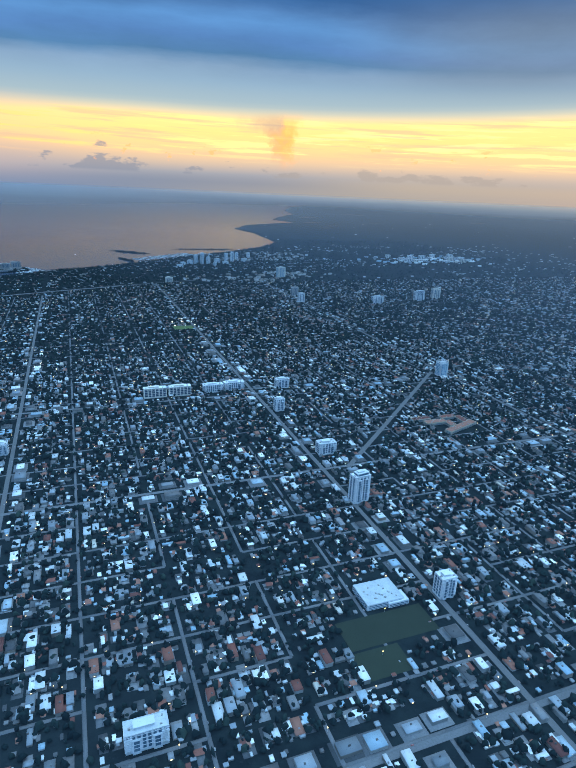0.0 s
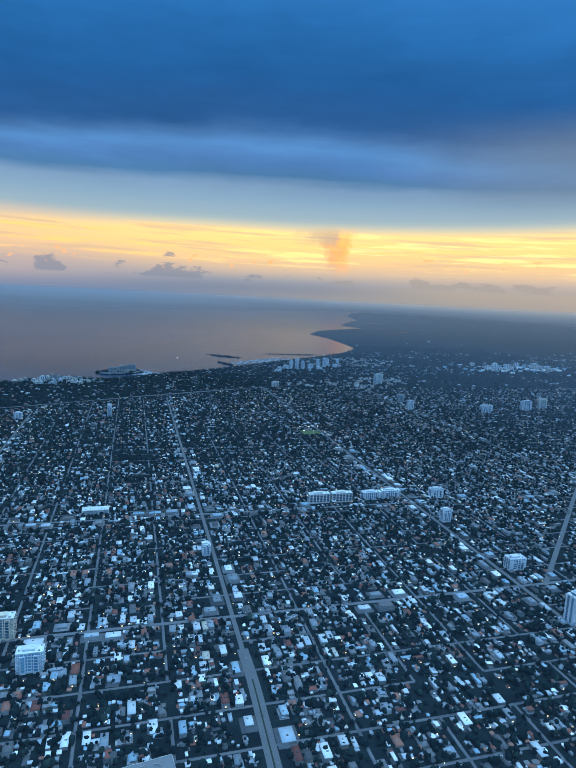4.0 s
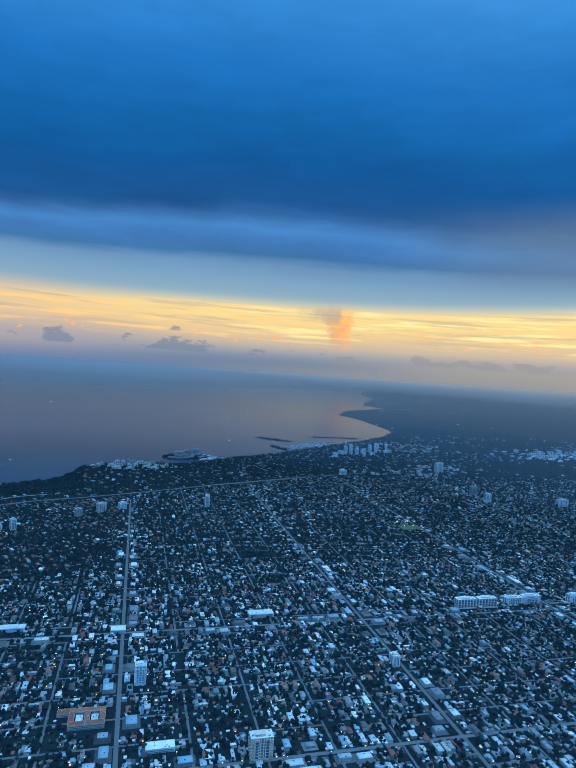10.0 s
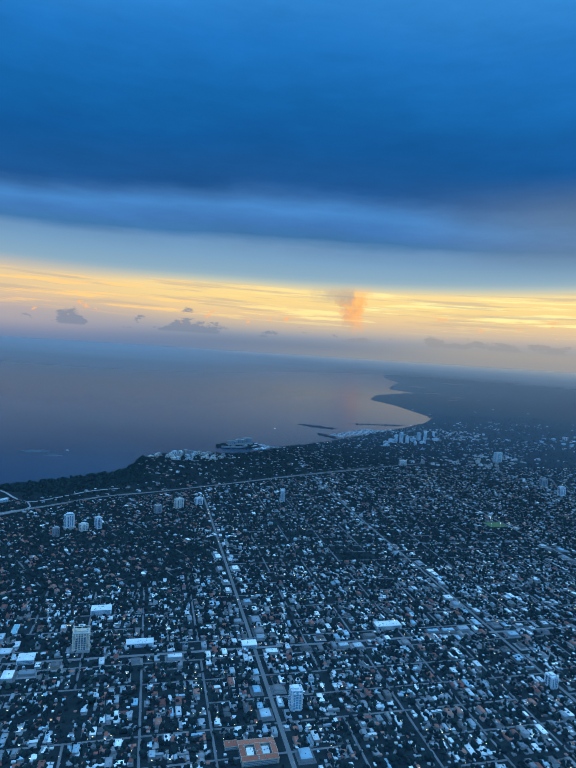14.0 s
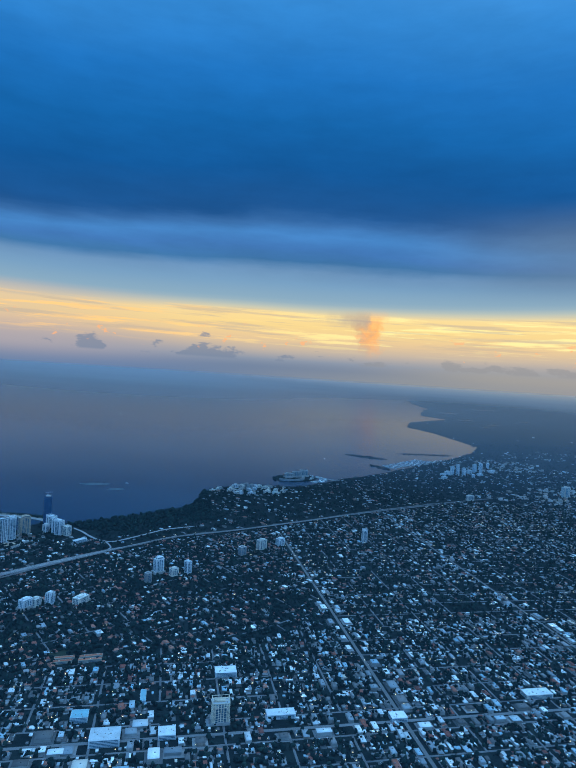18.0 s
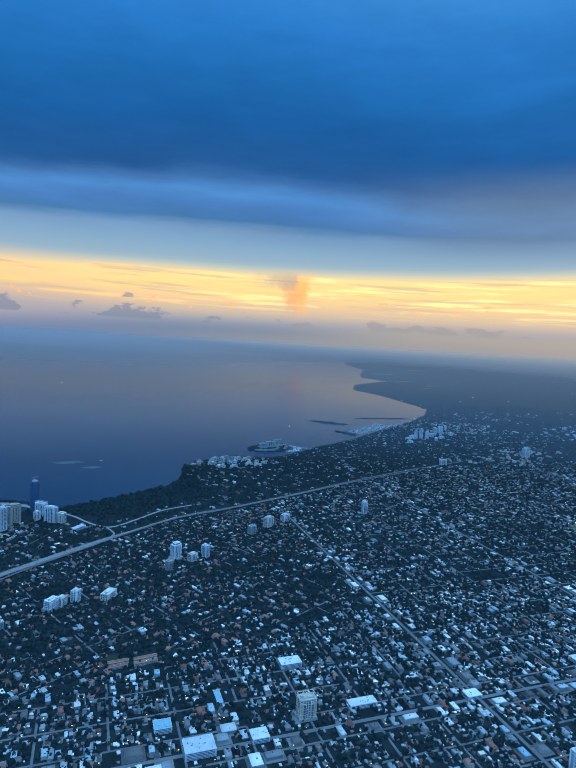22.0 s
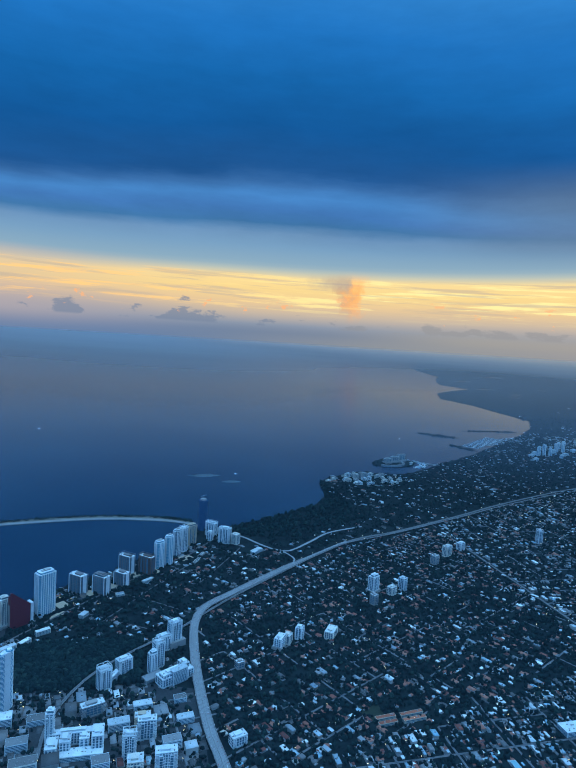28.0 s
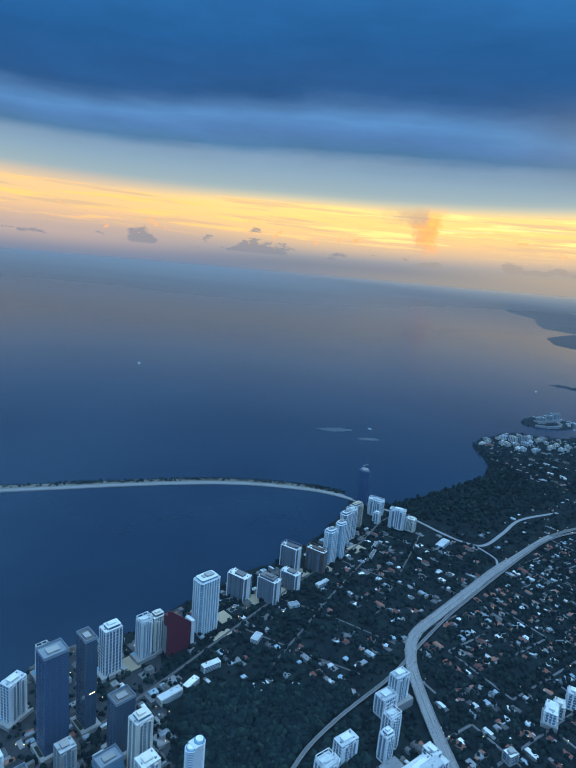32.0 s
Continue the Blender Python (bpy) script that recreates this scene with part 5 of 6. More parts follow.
flat_block(54, 1495, 14, 66, 40, 0, label="white building with a gridded bright roof")
flat_block(456, 1679, 14, 44, 36, 0, label="low building with a pale blue roof", roof=blue_roof)
flat_block(382, 1775, 18, 74, 52, 0, label="broad shop block with a white roof deck")
flat_block(231, 1770, 12, 44, 38, 0, label="low shop with a white roof")
flat_block(297, 1599, 8, 16, 56, 0, label="narrow shed with a blue roof", roof=blue_roof)
flat_block(-75, 1722, 12, 80, 30, 0, label="low white shop block on the street")
flat_block(-400, 1770, 12, 46, 32, 0, label="low shop with a white roof beside the avenue")
flat_block(681, 170, 14, 70, 26, 45, label="white villa block beside the ramps")
flat_block(-2659, 2286, 10, 150, 26, 20, wall=beige_paint, roof=clay_tile, label="long school wing with a clay red roof")
flat_block(-2595, 2228, 10, 80, 26, 0, wall=beige_paint, roof=clay_tile, label="school wing with a clay red roof")
for x, y, w, d in ((-2705, 2236, 26, 70), (-2640, 2250, 26, 44), (-2560, 2190, 70, 22), (-2668, 2196, 60, 24)):
    flat_block(x, y, 9, w, d, 0, wall=beige_paint, roof=clay_tile, label="low school wing with a clay red roof")
for dx, dy, w in ((0, 0, 70), (0, 22, 70), (78, 4, 60), (80, 26, 56)):
    flat_block(469 + dx, 1362 + dy, 8, w, 12, 6, wall=beige_paint, roof=red_deck, label="narrow terraced row with a clay red roof", name="terraced_row", group="terraced rows")

# stadium with a sliding roof
st = thing("stadium", -920, 3050, 0, 270)
tagged(st, "white ballpark with a curved sliding roof on trusses", "stadium")
part("bowl", Geo().disc(0, 0, -1, 30, 108, 40).disc(0, 0, 30, 36, 100, 40), white_paint, st)
g = Geo()
NR, NS = 36, 7
for j in range(NS + 1):
    rr = 100 * math.cos(j / NS * math.pi / 2 * 0.92)
    zz = 40 + 24 * math.sin(j / NS * math.pi / 2)
    g.v += [(rr * math.cos(2 * math.pi * i / NR), rr * math.sin(2 * math.pi * i / NR), zz) for i in range(NR)]
for j in range(NS):
    g.f += [(j * NR + i, j * NR + (i + 1) % NR, (j + 1) * NR + (i + 1) % NR, (j + 1) * NR + i) for i in range(NR)]
g.f.append(tuple(range(NS * NR, NS * NR + NR)))
part("roof_shell", g, roof_white, st, "smooth bright white curved roof")
for i in range(5):
    part("roof_rib", Geo().box(-60 + 30 * i, 0, 36, 41, 2, 190), white_paint, st)
for sx in (-92, 92):
    part("track_beam", Geo().box(sx, -110, 26, 34, 9, 240), white_paint, st)
    for i in range(5):
        part("column", Geo().box(sx, -225 + 55 * i, -1, 26, 4, 4), white_paint, st)
flat_block(-1005, 2868, 16, 150, 44, 8, wall=pale_paint, roof=roof_grey, label="grey parking deck in front of the stadium", name="parking_deck")
for x, y, w, d in ((-1168, 2994, 100, 74), (-1938, 3028, 180, 70), (-1889, 3098, 90, 60), (573, 1334, 60, 60), (-2878, 2230, 160, 60)):
    solid("playing_field", Geo().box(0, 0, -0.5, 0.3, w, d), lawn, "flat mown grass playing field", "field", x=x, y=y)

# floodlit sports ground
f = thing("sports_ground", -2010, 656, 0)
tagged(f, "floodlit grass sports ground with lamp masts", "sports ground")
# pitch colour carries the floodlight, brighter than the other grass
part("pitch", Geo().box(0, 0, -0.5, 0.35, 110, 80), mat("turf_painted_lit", [(0.0, c(0.07, 0.12, 0.045))], 0.9, 0.2), f, "mown turf with floodlight put into its colour")
for i, (sx, sy) in enumerate(((-55, -45), (0, -48), (55, -45), (-55, 45), (0, 48), (55, 45))):
    mast = part("mast", Geo().box(sx, sy, 0, 24, 0.8, 0.8), metal, f)
    part("lamp_head", Geo().box(sx, sy, 24, 26, 5, 1.4), white_light, mast, "lit white floodlight bank")

# ---------------------------------------------------------------- houses, gardens and streets
HW = np.array(HIGHWAY)[::-1]
near_line = lambda x: np.interp(x, [-4000, -2000, -1000, -500, 0, 450, 1000, 1800, 2400], [4100, 3720, 3480, 2980, 2620, 2460, 2000, 1780, 1700])
hw_line = lambda x: np.interp(x, HW[HW[:, 1] < 680][:, 0], HW[HW[:, 1] < 680][:, 1])
KEEP_OUT = [(-964, 3028, 125, 125), (-975, 2867, 80, 30), (-1961, 2959, 60, 60), (-1168, 2994, 55, 42), (-1938, 3028, 95, 40), (-1889, 3083, 50, 35), (-2010, 656, 72, 52), (-343, 2224, 50, 38),
            (382, 1775, 44, 34), (54, 1495, 40, 26), (-886, 1704, 52, 24), (1334, 1362, 75, 40), (1101, 1104, 60, 40), (-2659, 2286, 90, 50)]
BUILT = [(o.location.x / S, o.location.y / S) for o in scene.objects if o.get("category") in ("building", "parking court")]

# larger shops and halls along the main streets
BIG = []
for ax in MAJOR[:3]:
    for yy in range(1000, 3500, 52):
        for sd in (-1, 1):
            if random.random() < 0.30:
                BIG.append((ax + sd * random.uniform(26, 34), yy + random.uniform(-12, 12), random.uniform(14, 30), random.uniform(18, 40)))
for sy in CROSS:
    for xx in range(-3600, 1000, 56):
        for sd in (-1, 1):
            if random.random() < 0.26:
                BIG.append((xx + random.uniform(-12, 12), sy + sd * random.uniform(24, 32), random.uniform(18, 44), random.uniform(14, 26)))
for xx, yy in ((262, 1845), (336, 1894), (429, 1867), (465, 1807), (530, 1748), (216, 1839), (299, 1725), (505, 1904), (561, 1845), (402, 1937), (582, 1963), (636, 1893)):
    BIG.append((xx, yy, random.uniform(24, 46), random.uniform(20, 40)))
BIG = [b for b in BIG if all(abs(b[0] - kx) > kw + 10 or abs(b[1] - ky) > kd + 10 for kx, ky, kw, kd in KEEP_OUT) and all(math.hypot(b[0] - bx, b[1] - by) > 60 for bx, by in BUILT) and all(abs(b[0] - ax) > 20 for ax in MAJOR) and all(abs(b[1] - sy) > 18 for sy in CROSS)]
BUILT += [(b[0], b[1]) for b in BIG]


def clear(x, y, r):
    ok = np.ones(len(x), bool)
    for bx, by, w, d in KEEP_OUT:
        ok &= ~((abs(x - bx) < w) & (abs(y - by) < d))
    for bx, by in BUILT:
        ok &= (x - bx) ** 2 + (y - by) ** 2 > r * r
    for line, gap in ((HIGHWAY, 28), (RAIL, 14), (RAMP, 18), (RAMP2, 14), (BAYSHORE, 8), (DIAGONAL, 20), (BOULEVARD, 24)):
        p = np.array(line)
        for i in range(len(p) - 1):
            a, b = p[i], p[i + 1]
            t = np.clip(((x - a[0]) * (b[0] - a[0]) + (y - a[1]) * (b[1] - a[1])) / max(1e-6, ((b - a) ** 2).sum()), 0, 1)
            ok &= (x - a[0] - t * (b[0] - a[0])) ** 2 + (y - a[1] - t * (b[1] - a[1])) ** 2 > gap * gap
    for ax in MAJOR:
        ok &= abs(x - ax) > 15
    for sy in CROSS:
        ok &= abs(y - sy) > 10
    return ok


roads_zone = lambda x, y: (x > -398) & (y < 1190 + 0.26 * (x + 398)) & (y > hw_line(x)) & (x < 1015)
south_zone = lambda x, y: ((x < 1000) & (y < hw_line(x)) & (x > -2600)) | ((x >= 1000) & (y < 1100) & (x < 1580)) | ((x < -2350) & (y < -950))


def lots(x0, x1, y0, y1, turn, bx, by, origin, rows=(-24.0, 24.0), count=8):
    """Lot centres of a street grid, and its street pieces."""
    a = radians(turn)
    i, j = np.meshgrid(np.arange(x0, x1), np.arange(y0, y1))
    i, j = i.ravel(), j.ravel()
    u0, v0 = i * bx, j * by
    hx, hy = [], []
    for r in rows:
        for k in range(count):
            hx.append(u0 + 12 + (k + 0.5) * (bx - 24) / count), hy.append(v0 + by / 2 + r)
    hx, hy = np.concatenate(hx), np.concatenate(hy)
    rot = lambda u, v: (origin[0] + u * math.cos(a) - v * math.sin(a), origin[1] + u * math.sin(a) + v * math.cos(a))
    block = np.tile(rng.random(len(i)), len(rows) * count)
    return (*rot(hx, hy), block), rot(u0 + bx / 2, v0), rot(u0, v0 + by / 2)


class Pool:
    def __init__(self):
        self.rows = []

    def add(self, *cols):
        self.rows.append(np.stack([np.broadcast_to(np.asarray(q, float), cols[0].shape) for q in cols], 1))

    def all(self):
        return np.concatenate(self.rows) if self.rows else np.zeros((0, 7))


houses, trees, street_e, yards = Pool(), Pool(), Pool(), Pool()


def settle(hx, hy, block, turn, kinds, big, leafy, thin, zone, paved=0.25, size=1.0):
    """Turns lots into houses with gardens. kinds: shares of white, grey and clay roofs."""
    dist = np.maximum(near_line(hx) - hy, 0)
    ok = zone(hx, hy) & inside(hx, hy, RING) & (hy < near_line(hx)) & clear(hx, hy, 34) & (hx > -9000)
    keep = rng.random(len(hx)) < thin * np.interp(dist, [0, 3500, 7000], [1, 0.9, 0.55]) * np.where(block < 0.03, 0.2, np.where(block < 0.14, 0.7, 1.0)) * (0.82 + 0.18 * np.sin(hx / 190 + 1.0) * np.sin(hy / 160 + hx / 700))
    x, y, block = hx[ok & keep], hy[ok & keep], block[ok & keep]
    n = len(x)
    shops = np.zeros(n, bool)
    for ax in MAJOR:
        shops |= abs(x - ax) < 42
    for sy in CROSS:
        shops |= abs(y - sy) < 40
    big = np.where(shops, 0.6, np.where(block > 0.88, 0.55, big))
    x, y = x + rng.uniform(-7.5, 7.5, n), y + rng.uniform(-13, 13, n)
    w, d = size * rng.uniform(5.5, 11.5, n), size * rng.uniform(7, 18, n)
    across = rng.random(n) < 0.2
    w, d = np.where(across, d, w), np.where(across, w, d)
    large = rng.random(n) < big
    w, d = np.where(large, rng.uniform(12, 16, n), w), np.where(large, rng.uniform(20, 34, n), d)
    h = np.where(large, rng.choice([3.5, 6.5, 9.0], n), rng.choice([3.0, 3.4, 6.0], n, p=[0.5, 0.35, 0.15]))
    kind = np.where(shops & (rng.random(n) < 0.5), 0, rng.choice(3, n, p=kinds))
    houses.add(x, y, w, d, h, radians(turn) + rng.normal(0, 0.02, n), kind + 3 * large)
    k = rng.random(n) < np.where(shops, 0.9, paved)
    m = k.sum()
    yards.add(x[k] + rng.uniform(-2, 2, m), y[k] + rng.uniform(-6, 6, m), rng.uniform(9, 20, m), rng.uniform(12, 46, m), rng.uniform(0.08, 0.16, m), np.full(m, radians(turn)))
    # wings, porches and sheds beside the main roof
    for share, off in ((0.7, 1.0), (0.5, -1.0)):
        k = (rng.random(n) < share) & ~large
        m = k.sum()
        ww, wd = rng.uniform(3.5, 7, m), rng.uniform(4, 8, m)
        houses.add(x[k] + off * (w[k] + ww) / 2 * 0.85, y[k] + rng.uniform(-6, 6, m), ww, wd, rng.uniform(2.4, 3.2, m), np.full(m, radians(turn)), rng.choice(3, m, p=kinds) + 9)
    tx, ty = hx[ok], hy[ok]
    for k in range(leafy):
        s = rng.random(len(tx)) < (0.95 if leafy > 2 else 0.7)
        m = s.sum()
        a = rng.uniform(0, 6.283, m)
        q = rng.uniform(8, 24, m)
        r = rng.uniform(2.6, 7.0, m)
        trees.add(tx[s] + q * np.cos(a), ty[s] + q * np.sin(a), r * 0.9 + 0.8, r, r * rng.uniform(0.8, 1.2, m))


b = np.array(BIG)
b = b[b[:, 1] < near_line(b[:, 0])]
houses.add(b[:, 0], b[:, 1], b[:, 2], b[:, 3], rng.uniform(4.5, 9, len(b)), np.zeros(len(b)), rng.choice([3, 4], len(b), p=[0.75, 0.25]))
yards.add(b[:, 0], b[:, 1], b[:, 2] + 16, b[:, 3] + 16, rng.uniform(0.1, 0.15, len(b)), np.zeros(len(b)))
grid_zone = lambda x, y: ~roads_zone(x, y) & ~south_zone(x, y) & (x < 1040)
(hx, hy, hb), (ex, ey), (nx, ny) = lots(-45, 9, -26, 26, 0, AVENUE_STEP, STREET_STEP, (AVENUE0, STREET0))
upper = hy > 1150
settle(hx[upper], hy[upper], hb[upper], 0, [0.50, 0.30, 0.20], 0.26, 5, 0.97, grid_zone, 0.85)
settle(hx[~upper], hy[~upper], hb[~upper], 0, [0.46, 0.30, 0.24], 0.09, 5, 0.92, lambda x, y: grid_zone(x, y) & (x > -4400))
settle(hx[~upper], hy[~upper], hb[~upper], 0, [0.50, 0.30, 0.20], 0.14, 3, 0.8, lambda x, y: grid_zone(x, y) & (x <= -4400))
# long narrow rows of flats between the houses
m = upper & (rng.random(len(hx)) < 0.18)
bx, by = hx[m] + rng.uniform(-6, 6, m.sum()), hy[m] + rng.uniform(-8, 8, m.sum())
ok = grid_zone(bx, by) & inside(bx, by, RING) & (by < near_line(bx)) & clear(bx, by, 36) & (bx > -5200)
n = ok.sum()
flip = rng.random(n) < 0.25
w, d = rng.uniform(6, 9, n), rng.uniform(18, 32, n)
houses.add(bx[ok], by[ok], np.where(flip, d, w), np.where(flip, w, d), rng.choice([3.6, 6.6], n), np.zeros(n), rng.choice([3, 4, 5], n, p=[0.6, 0.3, 0.1]))
# sheds and annexes behind the dense rows
m = upper & (rng.random(len(hx)) < 0.85)
bx, by = hx[m] + rng.uniform(-9, 9, m.sum()), hy[m] + rng.uniform(-22, 22, m.sum())
ok = grid_zone(bx, by) & inside(bx, by, RING) & (by < near_line(bx)) & clear(bx, by, 30) & (bx > -6000)
houses.add(bx[ok], by[ok], rng.uniform(3, 8, ok.sum()), rng.uniform(4, 9, ok.sum()), rng.uniform(2.3, 3.0, ok.sum()), np.zeros(ok.sum()), rng.choice(3, ok.sum(), p=[0.35, 0.4, 0.25]) + 9)
# back buildings of the dense blocks
m = upper & (rng.random(len(hx)) < 0.9)
bx, by = hx[m], hy[m] + np.where(rng.random(m.sum()) < 0.5, 15, -15)
ok = grid_zone(bx, by) & inside(bx, by, RING) & (by < near_line(bx)) & clear(bx, by, 30) & (bx > -6000)
houses.add(bx[ok], by[ok], rng.uniform(4, 9, ok.sum()), rng.uniform(4, 11, ok.sum()), np.full(ok.sum(), 2.8), np.zeros(ok.sum()), rng.choice(3, ok.sum(), p=[0.6, 0.3, 0.1]))
(rx, ry, rb), (e2x, e2y), (n2x, n2y) = lots(-14, 14, -14, 14, 27, 150, 96, (272, 638), count=7)
settle(rx, ry, rb, 27, [0.32, 0.22, 0.46], 0.06, 5, 0.97, roads_zone, 0.3, 1.3)
(sx, sy, sb), _, _ = lots(-30, 16, -30, 14, 36, 160, 92, (0, -300), count=6)
forest = lambda x, y: (abs(x - 1387) < 190) & (abs(y - 990) < 120)
settle(sx, sy, sb, 36, [0.46, 0.34, 0.20], 0.10, 2, 0.62, lambda x, y: south_zone(x, y) & (x > 616) & (y > 78) & ~forest(x, y), 0.5, 1.25)
settle(sx, sy, sb, 36, [0.52, 0.28, 0.20], 0.14, 3, 0.42, lambda x, y: south_zone(x, y) & (x <= 616) & (y > -4200) & ~((x < 760) & (x > 0) & (y < -40 + 0.55 * (x - 400))))

town_zone = lambda x, y: (x > 1048) & (y > 1110) & ~((x < 1235) & (y < 1180))
(tx_, ty_, tb), (e3x, e3y), (n3x, n3y) = lots(0, 9, 0, 8, 8, 118, 92, (1030, 1000), count=6)
settle(tx_, ty_, tb, 8, [0.24, 0.64, 0.12], 0.7, 4, 1.0, town_zone, 1.0)
m = 220
yards.add(rng.uniform(1050, 2100, m), rng.uniform(1120, 1640, m), rng.uniform(12, 46, m), rng.uniform(12, 40, m), rng.uniform(0.2, 0.34, m), np.full(m, radians(8)))
(tx_, ty_, tb), (e4x, e4y), (n4x, n4y) = lots(-2, 8, 0, 3, 38, 100, 86, (1486, 759), count=5)
settle(tx_, ty_, tb, 38, [0.28, 0.62, 0.10], 0.6, 3, 1.0, lambda x, y: (x > 1590) & (y > 685) & inside(x, y, RING), 1.0)
# broad office and garage blocks of the town
m = 60
bx, by = rng.uniform(1060, 2090, m), rng.uniform(1160, 1620, m)
ok = inside(bx, by, RING) & clear(bx, by, 46) & (bx + 0.3 * by > 1450)
m = ok.sum()
houses.add(bx[ok], by[ok], rng.uniform(22, 40, m), rng.uniform(22, 46, m), rng.uniform(8, 26, m), np.full(m, radians(8)), rng.choice([3, 4], m, p=[0.3, 0.7]))
# small buildings, courts and terraces between the bay towers
m = 620
bx, by = rng.uniform(940, 2000, m), rng.uniform(60, 1130, m)
strip_w = (by - (bx - 1000) * 0.9 - 165)
ok = inside(bx, by, RING) & clear(bx, by, 27) & ((bx > 1590) & (by > 685) | ((strip_w < 10) & (strip_w > -130)))
bx, by, m = bx[ok], by[ok], ok.sum()
houses.add(bx, by, rng.uniform(7, 22, m), rng.uniform(7, 20, m), rng.uniform(3, 13, m), np.full(m, radians(38)), rng.choice([3, 4, 5, 1], m, p=[0.3, 0.4, 0.1, 0.2]))
yards.add(bx + rng.uniform(-8, 8, m), by + rng.uniform(-8, 8, m), rng.uniform(14, 40, m), rng.uniform(12, 34, m), rng.uniform(0.2, 0.36, m), np.full(m, radians(38)))
# street pieces of the grids
for (x, y), turn, along, zone in (((ex, ey), 0, True, grid_zone), ((nx, ny), 0, False, grid_zone), ((e2x, e2y), 27, True, roads_zone), ((n2x, n2y), 27, False, roads_zone), ((e3x, e3y), 8, True, town_zone), ((n3x, n3y), 8, False, town_zone)):
    ok = zone(x, y) & inside(x, y, RING) & (y < near_line(x)) & (x > -6500) & (y > -900) & (rng.random(len(x)) < (0.45 if turn == 27 else 0.85))
    ln = {0: (AVENUE_STEP, STREET_STEP), 27: (150, 96), 8: (118, 92)}[turn][0 if along else 1]
    n = ok.sum()
    street_e.add(x[ok], y[ok], np.full(n, ln if along else 6.4), np.full(n, 6.4 if along else ln), np.full(n, radians(turn)), np.full(n, 0.18 if along else 0.26))
st_all = street_e.all()
v, fc = bulk_boxes(st_all[:, 0], st_all[:, 1], st_all[:, 2], st_all[:, 3], np.full(len(st_all), -0.6), st_all[:, 5], st_all[:, 4])
bulk("side_streets", v, fc, side_asphalt, "grid of narrow worn asphalt streets", "street")

Y = yards.all()
v, fc = bulk_boxes(Y[:, 0], Y[:, 1], Y[:, 2], Y[:, 3], np.full(len(Y), -0.4), Y[:, 4], Y[:, 5])
bulk("paved_yards", v, fc, paved_i, "grey paved yards and parking courts between houses", "paving")
H = houses.all()
near = (H[:, 1] > near_line(H[:, 0]) - 620) & (H[:, 6] < 3)
pick = rng.permutation(np.flatnonzero(near))[:280]
taken = np.zeros(len(H), bool)
taken[pick] = True
R = H[~taken]
v, fc = bulk_boxes(R[:, 0], R[:, 1], R[:, 2], R[:, 3], np.full(len(R), -0.5), R[:, 4], R[:, 5], False)
bulk("house_walls", v, fc, wall_i, "painted walls of countless low houses", "houses")
for kind, name, mt, words in ((0, "white_roofs", white_i, "white and pale grey house roofs"), (1, "grey_roofs", grey_i, "grey shingle house roofs"), (2, "clay_roofs", clay_i, "clay red tiled house roofs")):
    Q = R[(R[:, 6] % 3 == kind)]
    flat = ((Q[:, 6] >= 3) & (Q[:, 6] < 9)) | (rng.random(len(Q)) < (0.65 if kind == 0 else 0.25 if kind == 1 else 0.0))
    F, P = Q[flat], Q[~flat]
    if len(F):
        v, fc = bulk_boxes(F[:, 0], F[:, 1], F[:, 2] + 0.5, F[:, 3] + 0.5, F[:, 4] - 0.1, F[:, 4] + 0.5, F[:, 5])
        bulk(name, v, fc, mt, "flat " + words, "roofs")
        big = F[F[:, 2] * F[:, 3] > 180]
        m = len(big)
        v, fc = bulk_boxes(big[:, 0] + rng.uniform(-3, 3, m), big[:, 1] + rng.uniform(-5, 5, m), rng.uniform(1.5, 4, m), rng.uniform(1.5, 3, m), big[:, 4] + 0.4, big[:, 4] + rng.uniform(1.4, 2.6, m), big[:, 5])
        if m:
            bulk("roof_units", v, fc, grey_i, "grey cooling units on flat roofs", "roof units")
    if len(P):
        v, fc = bulk_hips(P[:, 0], P[:, 1], P[:, 2], P[:, 3], P[:, 4] - 0.1, P[:, 4] + np.minimum(P[:, 2], P[:, 3]) * 0.24, P[:, 5])
        bulk(name, v, fc, mt, "hipped " + words, "roofs")

# the nearest houses, one by one
HOUSE_SIZES = [(8, 11, 3.2), (10, 13, 3.2), (9, 15, 3.4), (10, 10, 6.0), (7, 14, 3.0), (10, 17, 3.4)]
WALL_MESH = [Geo().box(0, 0, -0.5, h, w, d).mesh("wall", wall_o) for w, d, h in HOUSE_SIZES]
ROOF_MESH = [[Geo().box(0, 0, h - 0.1, h + 0.5, w + 0.5, d + 0.5).box(1, 2, h + 0.5, h + 1.6, 2, 2).mesh("roof", roof_white) for w, d, h in HOUSE_SIZES],
             [Geo().hip(w, d, h - 0.1, h + w * 0.24).mesh("roof", mat("shingle", GREYS, 0.85, 0.2, amount=0.35)) for w, d, h in HOUSE_SIZES],
             [Geo().hip(w, d, h - 0.1, h + w * 0.26).mesh("roof", clay_tile) for w, d, h in HOUSE_SIZES]]
WORDS = ["low house with a flat white roof", "low house with a grey shingle roof", "low house with a clay red tiled roof"]
pane = Geo().box(0, 0, 1.0, 2.4, 1.8, 0.25).mesh("window", window_glass)
